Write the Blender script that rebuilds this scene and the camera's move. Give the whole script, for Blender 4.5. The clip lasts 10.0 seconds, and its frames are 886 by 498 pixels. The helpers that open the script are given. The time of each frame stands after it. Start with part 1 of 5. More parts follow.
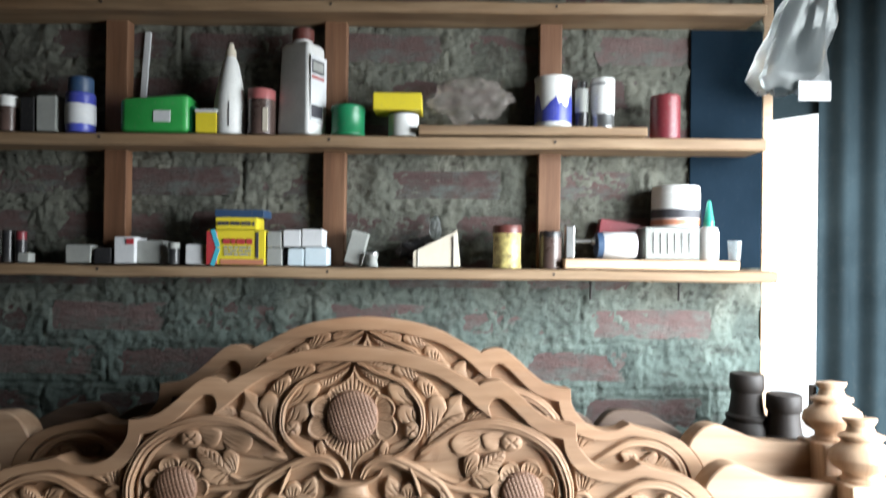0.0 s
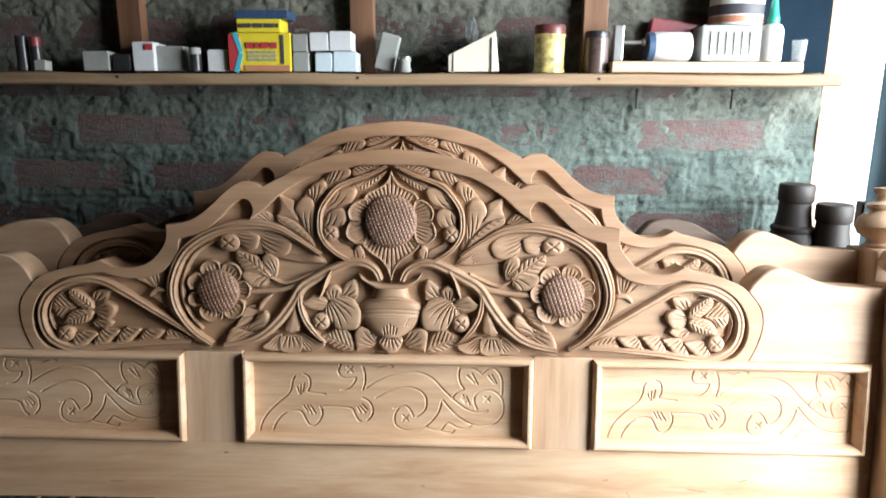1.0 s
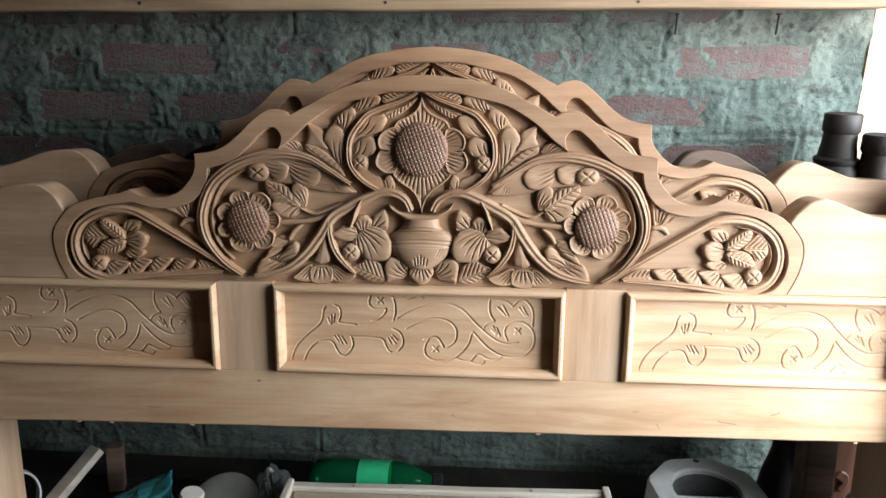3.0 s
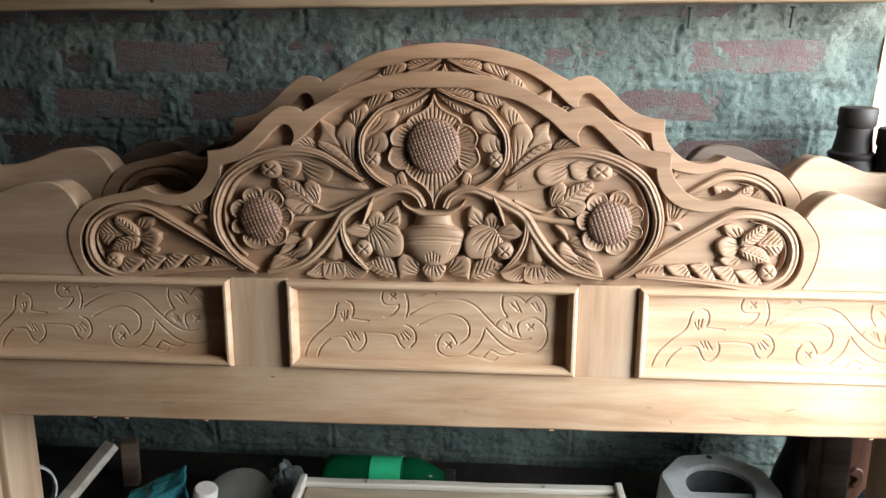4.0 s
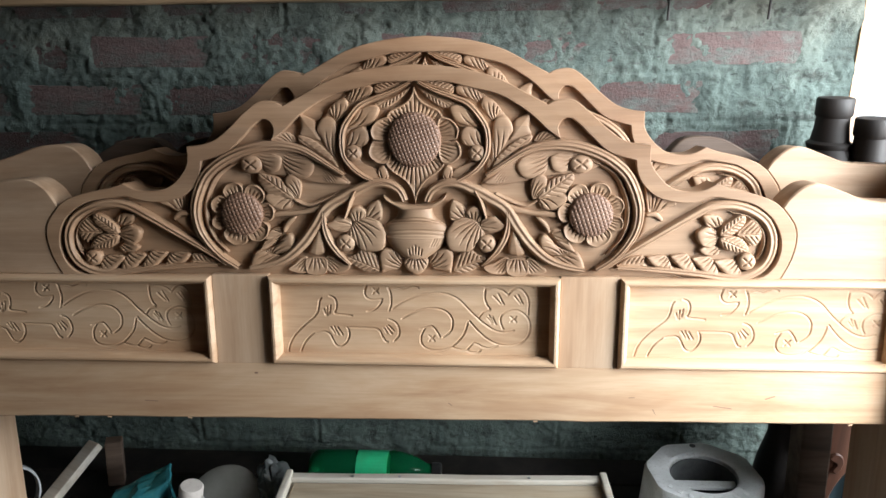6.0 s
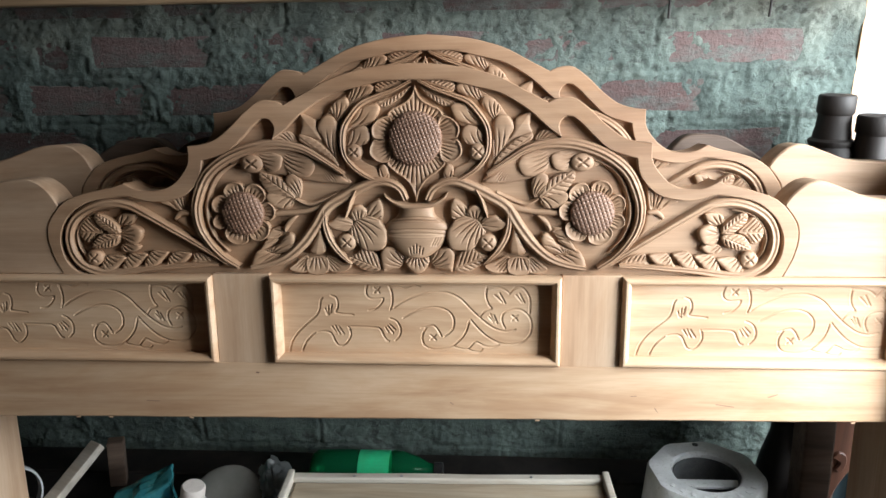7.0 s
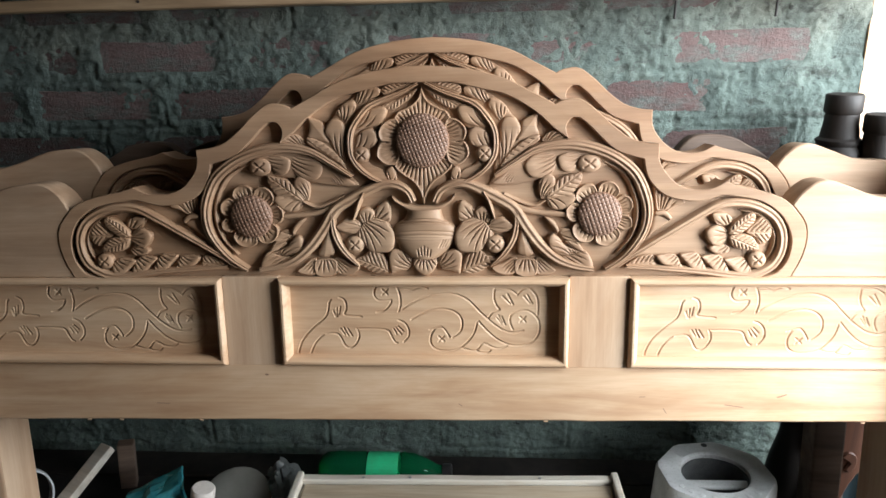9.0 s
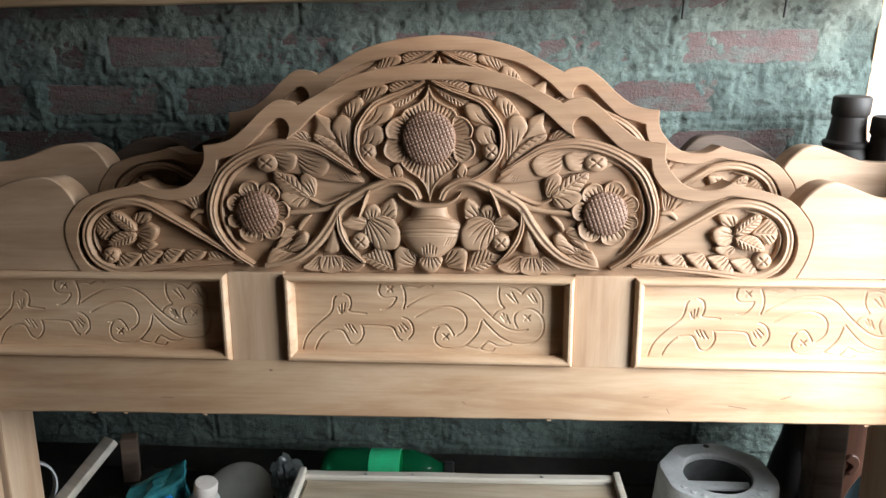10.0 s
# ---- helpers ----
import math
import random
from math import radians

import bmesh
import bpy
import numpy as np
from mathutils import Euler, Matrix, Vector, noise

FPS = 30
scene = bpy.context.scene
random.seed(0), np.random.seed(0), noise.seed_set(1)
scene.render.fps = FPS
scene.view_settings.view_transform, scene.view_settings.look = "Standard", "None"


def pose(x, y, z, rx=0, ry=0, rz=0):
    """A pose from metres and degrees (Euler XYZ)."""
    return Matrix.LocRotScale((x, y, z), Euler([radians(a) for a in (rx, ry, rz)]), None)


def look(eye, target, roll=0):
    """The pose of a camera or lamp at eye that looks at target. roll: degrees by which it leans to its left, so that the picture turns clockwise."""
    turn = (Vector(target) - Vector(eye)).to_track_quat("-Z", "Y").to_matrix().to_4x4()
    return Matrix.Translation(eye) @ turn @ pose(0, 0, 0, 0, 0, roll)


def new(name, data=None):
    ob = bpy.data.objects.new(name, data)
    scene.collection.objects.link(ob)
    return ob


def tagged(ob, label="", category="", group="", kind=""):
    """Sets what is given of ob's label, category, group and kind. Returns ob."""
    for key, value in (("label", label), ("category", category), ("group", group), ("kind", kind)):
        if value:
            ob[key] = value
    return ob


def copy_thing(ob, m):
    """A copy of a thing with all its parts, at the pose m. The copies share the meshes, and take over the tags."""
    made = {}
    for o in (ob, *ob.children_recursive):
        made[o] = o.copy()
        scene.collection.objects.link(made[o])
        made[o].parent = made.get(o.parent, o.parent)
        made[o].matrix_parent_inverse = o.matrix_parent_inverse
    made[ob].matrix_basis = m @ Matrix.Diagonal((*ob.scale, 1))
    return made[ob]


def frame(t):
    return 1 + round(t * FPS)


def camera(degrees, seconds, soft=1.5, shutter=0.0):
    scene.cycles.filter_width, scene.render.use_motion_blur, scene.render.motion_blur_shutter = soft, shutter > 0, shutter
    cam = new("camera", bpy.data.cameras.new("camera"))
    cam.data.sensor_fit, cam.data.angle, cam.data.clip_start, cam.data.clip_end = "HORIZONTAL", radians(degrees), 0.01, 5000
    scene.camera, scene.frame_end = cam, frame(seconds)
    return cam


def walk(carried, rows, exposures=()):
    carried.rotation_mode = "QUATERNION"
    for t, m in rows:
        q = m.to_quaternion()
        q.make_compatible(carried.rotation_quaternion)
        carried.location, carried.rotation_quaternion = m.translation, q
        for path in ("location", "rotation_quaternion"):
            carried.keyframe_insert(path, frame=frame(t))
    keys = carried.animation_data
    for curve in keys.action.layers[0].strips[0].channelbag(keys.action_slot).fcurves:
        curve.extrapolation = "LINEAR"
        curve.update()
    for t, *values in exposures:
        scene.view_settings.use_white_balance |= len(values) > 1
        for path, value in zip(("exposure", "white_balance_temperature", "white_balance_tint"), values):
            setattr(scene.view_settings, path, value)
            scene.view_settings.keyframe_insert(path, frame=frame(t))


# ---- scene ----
EXPOSURES = ((0, 0.14), (0.4, 0.2), (1.4, 0.2), (2.1, 0.0), (2.6, -0.06), (3.8, 0.02), (10, 0.0))
cam = camera(66.5, 10.0, soft=1.5, shutter=0.4)
PATH = [
    (0, (0.131, -0.913, 1.317), (0.128, 1.087, 1.326), 0.7),
    (0.5, (0.121, -0.894, 1.268), (0.09, 1.093, 1.038), -0.1),
    (0.6, (0.124, -0.889, 1.266), (0.073, 1.089, 0.973), -0.0),
    (1, (0.108, -0.876, 1.254), (0.043, 1.073, 0.809), 0.3),
    (1.5, (0.101, -0.87, 1.243), (0.02, 1.059, 0.72), 0.7),
    (2, (0.099, -0.866, 1.236), (0.007, 1.042, 0.642), 0.4),
    (2.5, (0.097, -0.866, 1.234), (-0.01, 1.038, 0.631), 0.2),
    (4, (0.089, -0.867, 1.233), (-0.062, 1.029, 0.616), -0.4),
    (4.5, (0.09, -0.867, 1.233), (-0.057, 1.03, 0.619), -0.6),
    (5, (0.095, -0.868, 1.229), (-0.028, 1.03, 0.61), -0.4),
    (5.5, (0.096, -0.868, 1.232), (-0.02, 1.026, 0.599), -0.6),
    (7, (0.097, -0.867, 1.229), (-0.022, 1.027, 0.598), -1.0),
    (7.5, (0.096, -0.868, 1.227), (-0.029, 1.026, 0.599), -0.9),
    (8, (0.093, -0.868, 1.228), (-0.03, 1.024, 0.593), -0.7),
    (8.5, (0.094, -0.869, 1.224), (-0.039, 1.026, 0.598), -1.0),
    (9, (0.095, -0.87, 1.23), (-0.042, 1.025, 0.604), -1.5),
    (9.5, (0.095, -0.872, 1.226), (-0.051, 1.024, 0.604), -1.4),
    (10, (0.091, -0.871, 1.23), (-0.053, 1.021, 0.599), -0.9),
]
walk(cam, [(t, look(eye, target, roll)) for t, eye, target, roll in PATH], EXPOSURES)

# ---- light ----
world = bpy.data.worlds.new("world")
scene.world = world
world.use_nodes = True
wn = world.node_tree.nodes
sky = wn.new("ShaderNodeTexSky")
sky.sky_type, sky.sun_disc = "NISHITA", False
sky.sun_elevation, sky.sun_rotation = radians(50), radians(120)
world.node_tree.links.new(sky.outputs[0], wn["Background"].inputs[0])
wn["Background"].inputs[1].default_value = 0.05

sun = new("sun", bpy.data.lights.new("sun", "SUN"))
sun.data.energy, sun.data.angle, sun.data.color = 4.5, radians(0.6), (1.0, 0.96, 0.9)
sun.matrix_world = look((3.0, 3.0, 6.0), (1.6, 1.6, 0.0))


def area(name, x, y, z, tx, ty, tz, w, h, watts, col):
    lamp = new(name, bpy.data.lights.new(name, "AREA"))
    lamp.data.shape, lamp.data.size, lamp.data.size_y = "RECTANGLE", w, h
    lamp.data.energy, lamp.data.color = watts, col
    lamp.matrix_world = look((x, y, z), (tx, ty, tz))
    return lamp


# daylight in the doorway of the side wall
door_light = area("doorway_daylight", 1.31, -0.30, 1.24, 0.87, 0.10, 1.05, 0.95, 1.05, 34.0, (0.90, 0.96, 1.0))
door_light.data.spread = radians(97)


# ---- materials ----
def material(name, base, rough=0.7, metal=0.0):
    m = bpy.data.materials.new(name)
    m.use_nodes = True
    b = m.node_tree.nodes["Principled BSDF"]
    b.inputs["Base Color"].default_value = (*base, 1)
    b.inputs["Roughness"].default_value = rough
    b.inputs["Metallic"].default_value = metal
    return m


class Nodes:
    """Short names for wiring a node material."""

    def __init__(self, m):
        self.t = m.node_tree
        self.b = self.t.nodes["Principled BSDF"]
        self.co = self.t.nodes.new("ShaderNodeTexCoord").outputs["Object"]

    def add(self, kind, **values):
        n = self.t.nodes.new(kind)
        for k, v in values.items():
            n.inputs[k].default_value = v
        return n

    def link(self, a, b):
        self.t.links.new(a, b)

    def scaled(self, sx, sy, sz):
        n = self.add("ShaderNodeMapping", Scale=(sx, sy, sz))
        self.link(self.co, n.inputs["Vector"])
        return n.outputs[0]

    def noise(self, vector, scale, detail=4.0, rough=0.55, distort=0.0):
        n = self.add("ShaderNodeTexNoise", Scale=scale, Detail=detail, Roughness=rough, Distortion=distort)
        self.link(vector, n.inputs["Vector"])
        return n.outputs["Fac"]

    def ramp(self, fac, *stops):
        n = self.add("ShaderNodeValToRGB")
        e = n.color_ramp.elements
        while len(e) < len(stops):
            e.new(0.5)
        for s, (p, c) in zip(e, stops):
            s.position, s.color = p, (*c, 1)
        self.link(fac, n.inputs[0])
        return n.outputs[0]

    def mix(self, fac, a, b, mode="MIX"):
        n = self.t.nodes.new("ShaderNodeMix")
        n.data_type, n.blend_type = "RGBA", mode
        for sock, v in ((n.inputs[0], fac), (n.inputs[6], a), (n.inputs[7], b)):
            if isinstance(v, bpy.types.NodeSocket):
                self.link(v, sock)
            else:
                sock.default_value = v if isinstance(v, float) else (*v, 1)
        return n.outputs[2]

    def bump(self, height, strength=0.3, distance=0.002, after=None):
        n = self.add("ShaderNodeBump", Strength=strength, Distance=distance)
        self.link(height, n.inputs["Height"])
        if after is not None:
            self.link(after, n.inputs["Normal"])
        self.link(n.outputs[0], self.b.inputs["Normal"])
        return n.outputs[0]

    def colour(self, c):
        self.link(c, self.b.inputs["Base Color"])

    def shifted(self, fac, lo, hi):
        n = self.add("ShaderNodeMapRange")
        n.inputs["From Min"].default_value, n.inputs["From Max"].default_value = lo, hi
        self.link(fac, n.inputs[0])
        return n.outputs[0]

    def rough(self, fac, lo, hi):
        n = self.add("ShaderNodeMapRange")
        n.inputs["To Min"].default_value, n.inputs["To Max"].default_value = lo, hi
        self.link(fac, n.inputs[0])
        self.link(n.outputs[0], self.b.inputs["Roughness"])


def wood(name, dark, mid, light, along="x", rough=0.6, grain=1.0, glued=False):
    """Raw or stained timber: long streaks along one axis, fine pores and broad stains."""
    m = material(name, mid, rough)
    n = Nodes(m)
    s = {"x": (2.8, 30, 30), "y": (30, 2.2, 30), "z": (30, 30, 2.2)}[along]
    f = {"x": (12, 420, 420), "y": (420, 12, 420), "z": (420, 420, 12)}[along]
    broad = n.noise(n.scaled(*s), 1.0, 5, 0.6, 0.6)
    fine = n.noise(n.scaled(*f), 1.0, 3, 0.6)
    stain = n.noise(n.co, 5.0, 4, 0.6)
    c = n.ramp(broad, (0.28, dark), (0.5, mid), (0.72, light))
    c = n.mix(n.ramp(stain, (0.35, (0.35,) * 3), (0.7, (0.0,) * 3)), c, n.mix(1.0, c, (0.82, 0.72, 0.62), "MULTIPLY"))
    c = n.mix(n.ramp(fine, (0.35, (0.28 * grain,) * 3), (0.55, (0.0,) * 3)), c, dark)
    patch = n.noise(n.scaled(*[k * 0.22 + 1.5 for k in s]), 1.0, 6, 0.68, 0.8)
    c = n.mix(n.ramp(patch, (0.44, (0.0,) * 3), (0.62, (0.62,) * 3)), c, n.mix(1.0, c, (0.84, 0.73, 0.63), "MULTIPLY"))
    if glued:
        # three boards glued edge to edge, each of its own tone
        split = n.add("ShaderNodeSeparateXYZ")
        n.link(n.co, split.inputs[0])
        ramp = n.add("ShaderNodeValToRGB")
        ramp.color_ramp.interpolation = "CONSTANT"
        e = ramp.color_ramp.elements
        e.new(0.5)
        for stop, (p, k) in zip(e, ((0.0, (1.0, 0.98, 0.95)), (0.264, (0.90, 0.86, 0.83)), (0.342, (1.02, 0.95, 0.88)))):
            stop.position, stop.color = p, (*k, 1)
        n.link(split.outputs["Z"], ramp.inputs[0])
        c = n.mix(1.0, c, ramp.outputs[0], "MULTIPLY")
    n.colour(c)
    n.rough(stain, rough - 0.1, rough + 0.15)
    n.bump(fine, 0.12 * grain, 0.001)
    return m


def mottled(name, a, b, scale=20.0, rough=0.6, metal=0.0, bump=0.15, dirt=0.25):
    """A painted or moulded surface with faint clouds, dust and small dents."""
    m = material(name, a, rough, metal)
    n = Nodes(m)
    cloud = n.noise(n.co, scale, 5, 0.6)
    speck = n.noise(n.co, scale * 14, 3, 0.6)
    c = n.mix(n.ramp(cloud, (0.35, (0.0,) * 3), (0.68, (1.0,) * 3)), a, b)
    c = n.mix(n.ramp(speck, (0.56, (0.0,) * 3), (0.72, (dirt,) * 3)), c, (0.22, 0.20, 0.17))
    n.colour(c)
    n.rough(cloud, max(0.05, rough - 0.12), min(1, rough + 0.12))
    n.bump(speck, bump, 0.001)
    return m


RAW = wood("raw_carved_timber", (0.25, 0.157, 0.097), (0.385, 0.256, 0.168), (0.49, 0.342, 0.233), "x", 0.55, 1.0, True)
SIDEWOOD = wood("planed_side_timber", (0.30, 0.195, 0.125), (0.44, 0.31, 0.212), (0.53, 0.39, 0.28), "x", 0.55, 0.8)
RAW_PALE = wood("pale_planed_timber", (0.43, 0.265, 0.160), (0.60, 0.422, 0.278), (0.70, 0.525, 0.372), "x", 0.5, 0.8)
RAW_UP = wood("pale_upright_timber", (0.44, 0.295, 0.195), (0.58, 0.42, 0.295), (0.67, 0.51, 0.375), "z", 0.5, 0.8)
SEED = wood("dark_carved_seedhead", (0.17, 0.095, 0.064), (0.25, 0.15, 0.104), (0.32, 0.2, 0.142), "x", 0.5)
SHELFWOOD = wood("shelf_board", (0.15, 0.095, 0.055), (0.27, 0.185, 0.11), (0.37, 0.265, 0.165), "x", 0.65)
POSTWOOD = wood("shelf_upright", (0.10, 0.048, 0.025), (0.165, 0.083, 0.045), (0.22, 0.118, 0.065), "z", 0.65)
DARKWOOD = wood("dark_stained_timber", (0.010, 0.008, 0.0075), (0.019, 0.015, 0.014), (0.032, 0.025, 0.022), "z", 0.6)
DULLWOOD = wood("dusty_grey_brown_timber", (0.06, 0.04, 0.03), (0.12, 0.085, 0.065), (0.18, 0.13, 0.10), "x", 0.7)
GREYWOOD = wood("weathered_pale_batten", (0.38, 0.36, 0.31), (0.55, 0.52, 0.46), (0.66, 0.63, 0.57), "x", 0.7)


def masonry(name, red):
    """Mortar daubed over brick: cyan-grey cement with patches of bare brick where asked."""
    m = material(name, (0.3, 0.34, 0.33), 0.9)
    n = Nodes(m)
    big = n.noise(n.co, 6.0, 6, 0.65, 0.4)
    mid = n.noise(n.scaled(1.0, 1.0, 1.5), 30.0, 8, 0.72, 0.25)
    fine = n.noise(n.co, 260.0, 4, 0.7)
    drip = n.noise(n.scaled(16.0, 16.0, 3.0), 1.0, 6, 0.65, 0.5)
    cement = n.ramp(big, (0.28, (0.053, 0.067, 0.064)), (0.5, (0.103, 0.138, 0.133)), (0.72, (0.168, 0.215, 0.205)))
    cement = n.mix(n.ramp(drip, (0.45, (0.0,) * 3), (0.68, (0.6,) * 3)), cement, (0.205, 0.262, 0.25))
    # darker where the mid bump is lowest
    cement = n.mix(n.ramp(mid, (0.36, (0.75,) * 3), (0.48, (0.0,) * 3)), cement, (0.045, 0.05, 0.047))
    cement = n.mix(1.0, cement, (0.79, 0.80, 0.75), "MULTIPLY")
    # near-black specks: the shade of pits and open pores put into the colour
    pit_shade = n.noise(n.scaled(1.0, 1.0, 1.6), 55.0, 5, 0.6, 0.3)
    cement = n.mix(n.ramp(pit_shade, (0.30, (0.85,) * 3), (0.385, (0.0,) * 3)), cement, (0.022, 0.025, 0.023))
    # bare grey-brown cement above the low shelf, the blue-green wash below it
    split = n.add("ShaderNodeSeparateXYZ")
    n.link(n.co, split.inputs[0])
    level = n.add("ShaderNodeMath")
    level.operation = "MULTIPLY_ADD"
    level.inputs[1].default_value, level.inputs[2].default_value = 0.34, 0.0
    n.link(big, level.inputs[0])
    height = n.add("ShaderNodeMath")
    height.operation = "ADD"
    n.link(split.outputs["Z"], height.inputs[0])
    n.link(level.outputs[0], height.inputs[1])
    bare = n.ramp(n.shifted(height.outputs[0], 1.30, 1.52), (0.0, (0.0,) * 3), (1.0, (1.0,) * 3))
    cement = n.mix(bare, cement, n.mix(1.0, cement, (1.20, 0.93, 0.84), "MULTIPLY"))
    if red:
        info = n.add("ShaderNodeObjectInfo")
        tone = n.ramp(info.outputs["Random"], (0.0, (0.058, 0.036, 0.033)), (0.5, (0.098, 0.060, 0.056)), (1.0, (0.145, 0.10, 0.094)))
        tone = n.mix(n.ramp(mid, (0.4, (0.0,) * 3), (0.62, (0.5,) * 3)), tone, (0.09, 0.052, 0.05))
        smear = n.ramp(n.noise(n.scaled(9.0, 9.0, 22.0), 1.0, 8, 0.72, 0.4), (0.46, (0.0,) * 3), (0.66, (0.9,) * 3))
        n.colour(n.mix(smear, tone, cement))
    else:
        n.colour(cement)
    b = n.bump(mid, 0.8, 0.008)
    n.bump(fine, 0.8, 0.003, b)
    return m


MORTAR = masonry("daubed_cement_mortar", False)
BRICK = masonry("cement_smeared_brick", True)
FLOOR = mottled("dusty_earth_floor", (0.21, 0.18, 0.145), (0.30, 0.26, 0.21), 4, 0.95, 0, 0.5)
PLASTER = mottled("grey_cement_plaster", (0.36, 0.36, 0.335), (0.27, 0.27, 0.25), 3, 0.9)
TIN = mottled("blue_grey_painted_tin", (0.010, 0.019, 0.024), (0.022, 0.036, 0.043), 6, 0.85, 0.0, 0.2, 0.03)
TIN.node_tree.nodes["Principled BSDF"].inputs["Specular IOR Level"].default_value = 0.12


# ---- building helpers ----
def mesh_object(name, verts, faces, mat, parent=None, label="", smooth=False, m=None):
    me = bpy.data.meshes.new(name)
    me.from_pydata([tuple(v) for v in verts], [], faces)
    bm = bmesh.new()
    bm.from_mesh(me)
    bmesh.ops.recalc_face_normals(bm, faces=bm.faces)
    bm.to_mesh(me)
    bm.free()
    if smooth:
        me.polygons.foreach_set("use_smooth", [True] * len(me.polygons))
        me.set_sharp_from_angle(angle=radians(38))
    me.materials.append(mat)
    ob = new(name, me)
    if parent is not None:
        ob.parent = parent
    if m is not None:
        ob.matrix_basis = m
    if label:
        tagged(ob, label)
    return ob


def part(name, bm, mat, parent=None, label="", smooth=False, m=None):
    """Link a bmesh as one mesh object under a thing or a part."""
    bmesh.ops.recalc_face_normals(bm, faces=bm.faces)
    me = bpy.data.meshes.new(name)
    bm.to_mesh(me)
    bm.free()
    if smooth:
        me.polygons.foreach_set("use_smooth", [True] * len(me.polygons))
        me.set_sharp_from_angle(angle=radians(38))
    me.materials.append(mat)
    ob = new(name, me)
    if parent is not None:
        ob.parent = parent
    if m is not None:
        ob.matrix_basis = m
    if label:
        tagged(ob, label)
    return ob


def box_bm(x0, x1, y0, y1, z0, z1, bevel=0.002, segs=2):
    out = bmesh.new()
    bmesh.ops.create_cube(out, size=1.0, matrix=Matrix.LocRotScale(((x0 + x1) / 2, (y0 + y1) / 2, (z0 + z1) / 2), None, (x1 - x0, y1 - y0, z1 - z0)))
    if bevel:
        bmesh.ops.bevel(out, geom=out.edges[:], offset=bevel, segments=segs, affect="EDGES", profile=0.6)
    return out


def rough_board(x0, x1, y0, y1, z0, z1, sag=0.0, rag=0.0015, n=24, seed=1):
    """A sawn board along x with a slightly wavy edge and a sag in the middle."""
    bm = box_bm(x0, x1, y0, y1, z0, z1, 0.0025, 1)
    cut = [e for e in bm.edges if abs(e.verts[0].co.x - e.verts[1].co.x) > 0.5 * (x1 - x0)]
    bmesh.ops.subdivide_edges(bm, edges=cut, cuts=n, use_grid_fill=True)
    for v in bm.verts:
        u = (v.co.x - x0) / (x1 - x0)
        w = noise.noise(Vector((v.co.x * 9 + seed, v.co.y * 20, v.co.z * 20)))
        v.co.z += rag * w - sag * 4 * u * (1 - u)
        v.co.y += rag * noise.noise(Vector((v.co.x * 7 + seed, 3.1, v.co.z * 30)))
    return bm


def lathe(profile, segs=28, axis="z"):
    """A turned body from (radius, height) pairs."""
    bm = bmesh.new()
    rings = []
    for r, h in profile:
        ring = []
        for i in range(segs):
            a = 2 * math.pi * i / segs
            ring.append(bm.verts.new((r * math.cos(a), r * math.sin(a), h)))
        rings.append(ring)
    for a, b in zip(rings, rings[1:]):
        for i in range(segs):
            bm.faces.new((a[i], a[(i + 1) % segs], b[(i + 1) % segs], b[i]))
    bm.faces.new(rings[0])
    bm.faces.new(rings[-1])
    return bm


def thing(name, label, category, m=None, group=""):
    ob = new(name)
    ob.empty_display_size = 0.05
    if m is not None:
        ob.matrix_basis = m
    return tagged(ob, label, category, group)


def structure(ob, label="", category=""):
    return tagged(ob, label, category, "", "structure")


# ---- the shell of the workshop ----
WALL_Y, WALL_X = 0.352, 0.722
structure(part("floor", box_bm(-2.6, 2.6, -3.2, 1.2, -0.1, 0.0, 0), FLOOR), "dusty trodden earth floor of the workshop", "floor")
structure(part("ceiling", box_bm(-2.6, 1.45, -3.2, 0.7, 2.45, 2.5, 0), PLASTER), "grey ceiling over the workshop", "ceiling")
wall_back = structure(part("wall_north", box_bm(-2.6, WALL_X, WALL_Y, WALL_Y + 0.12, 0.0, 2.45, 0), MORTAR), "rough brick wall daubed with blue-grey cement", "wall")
structure(part("wall_west", box_bm(-2.6, -2.5, -3.2, WALL_Y, 0.0, 2.45, 0), PLASTER), "grey cement plaster wall", "wall")
structure(part("wall_south", box_bm(-2.5, 1.45, -3.2, -3.1, 0.0, 2.45, 0), PLASTER), "grey cement plaster wall behind the camera", "wall")
structure(part("wall_east", box_bm(1.30, 1.40, -3.1, -1.05, 0.0, 2.45, 0), PLASTER), "grey cement plaster wall beside the doorway", "wall")
# unseen lintel, added to keep skylight out above the doorway
structure(part("wall_east_lintel", box_bm(1.30, 1.40, -1.05, 0.6, 1.85, 2.45, 0), PLASTER), "unseen grey cement lintel added over the doorway to block sky", "wall")
structure(part("ground", box_bm(-60, 60, -60, 60, -0.2, -0.12, 0), FLOOR), "pale sunlit earth outside", "ground")


# ---- carved headboards ----
from mathutils.geometry import tessellate_polygon

# local axes of a headboard: x across, z up its face, -y out of the face; lengths below in millimetres
FIELD = -11.0


def spline(points, step=4.0, closed=False):
    """A smooth line through a few points, as many short steps."""
    p = [Vector((a, b)) for a, b in points]
    out = []
    n = len(p)
    for i in range(n - 1):
        p0, p1, p2 = p[max(i - 1, 0)], p[i], p[i + 1]
        p3 = p[min(i + 2, n - 1)]
        k = max(2, int((p2 - p1).length / step))
        for j in range(k):
            t = j / k
            out.append(0.5 * ((2 * p1) + (p2 - p0) * t + (2 * p0 - 5 * p1 + 4 * p2 - p3) * t * t + (3 * p1 - p0 - 3 * p2 + p3) * t ** 3))
    out.append(p[-1])
    return out


def chained(*lines, step=4.0):
    """Splines joined at sharp corners."""
    out = []
    for line in lines:
        s = spline(line, step)
        out += s if not out else s[1:]
    return out


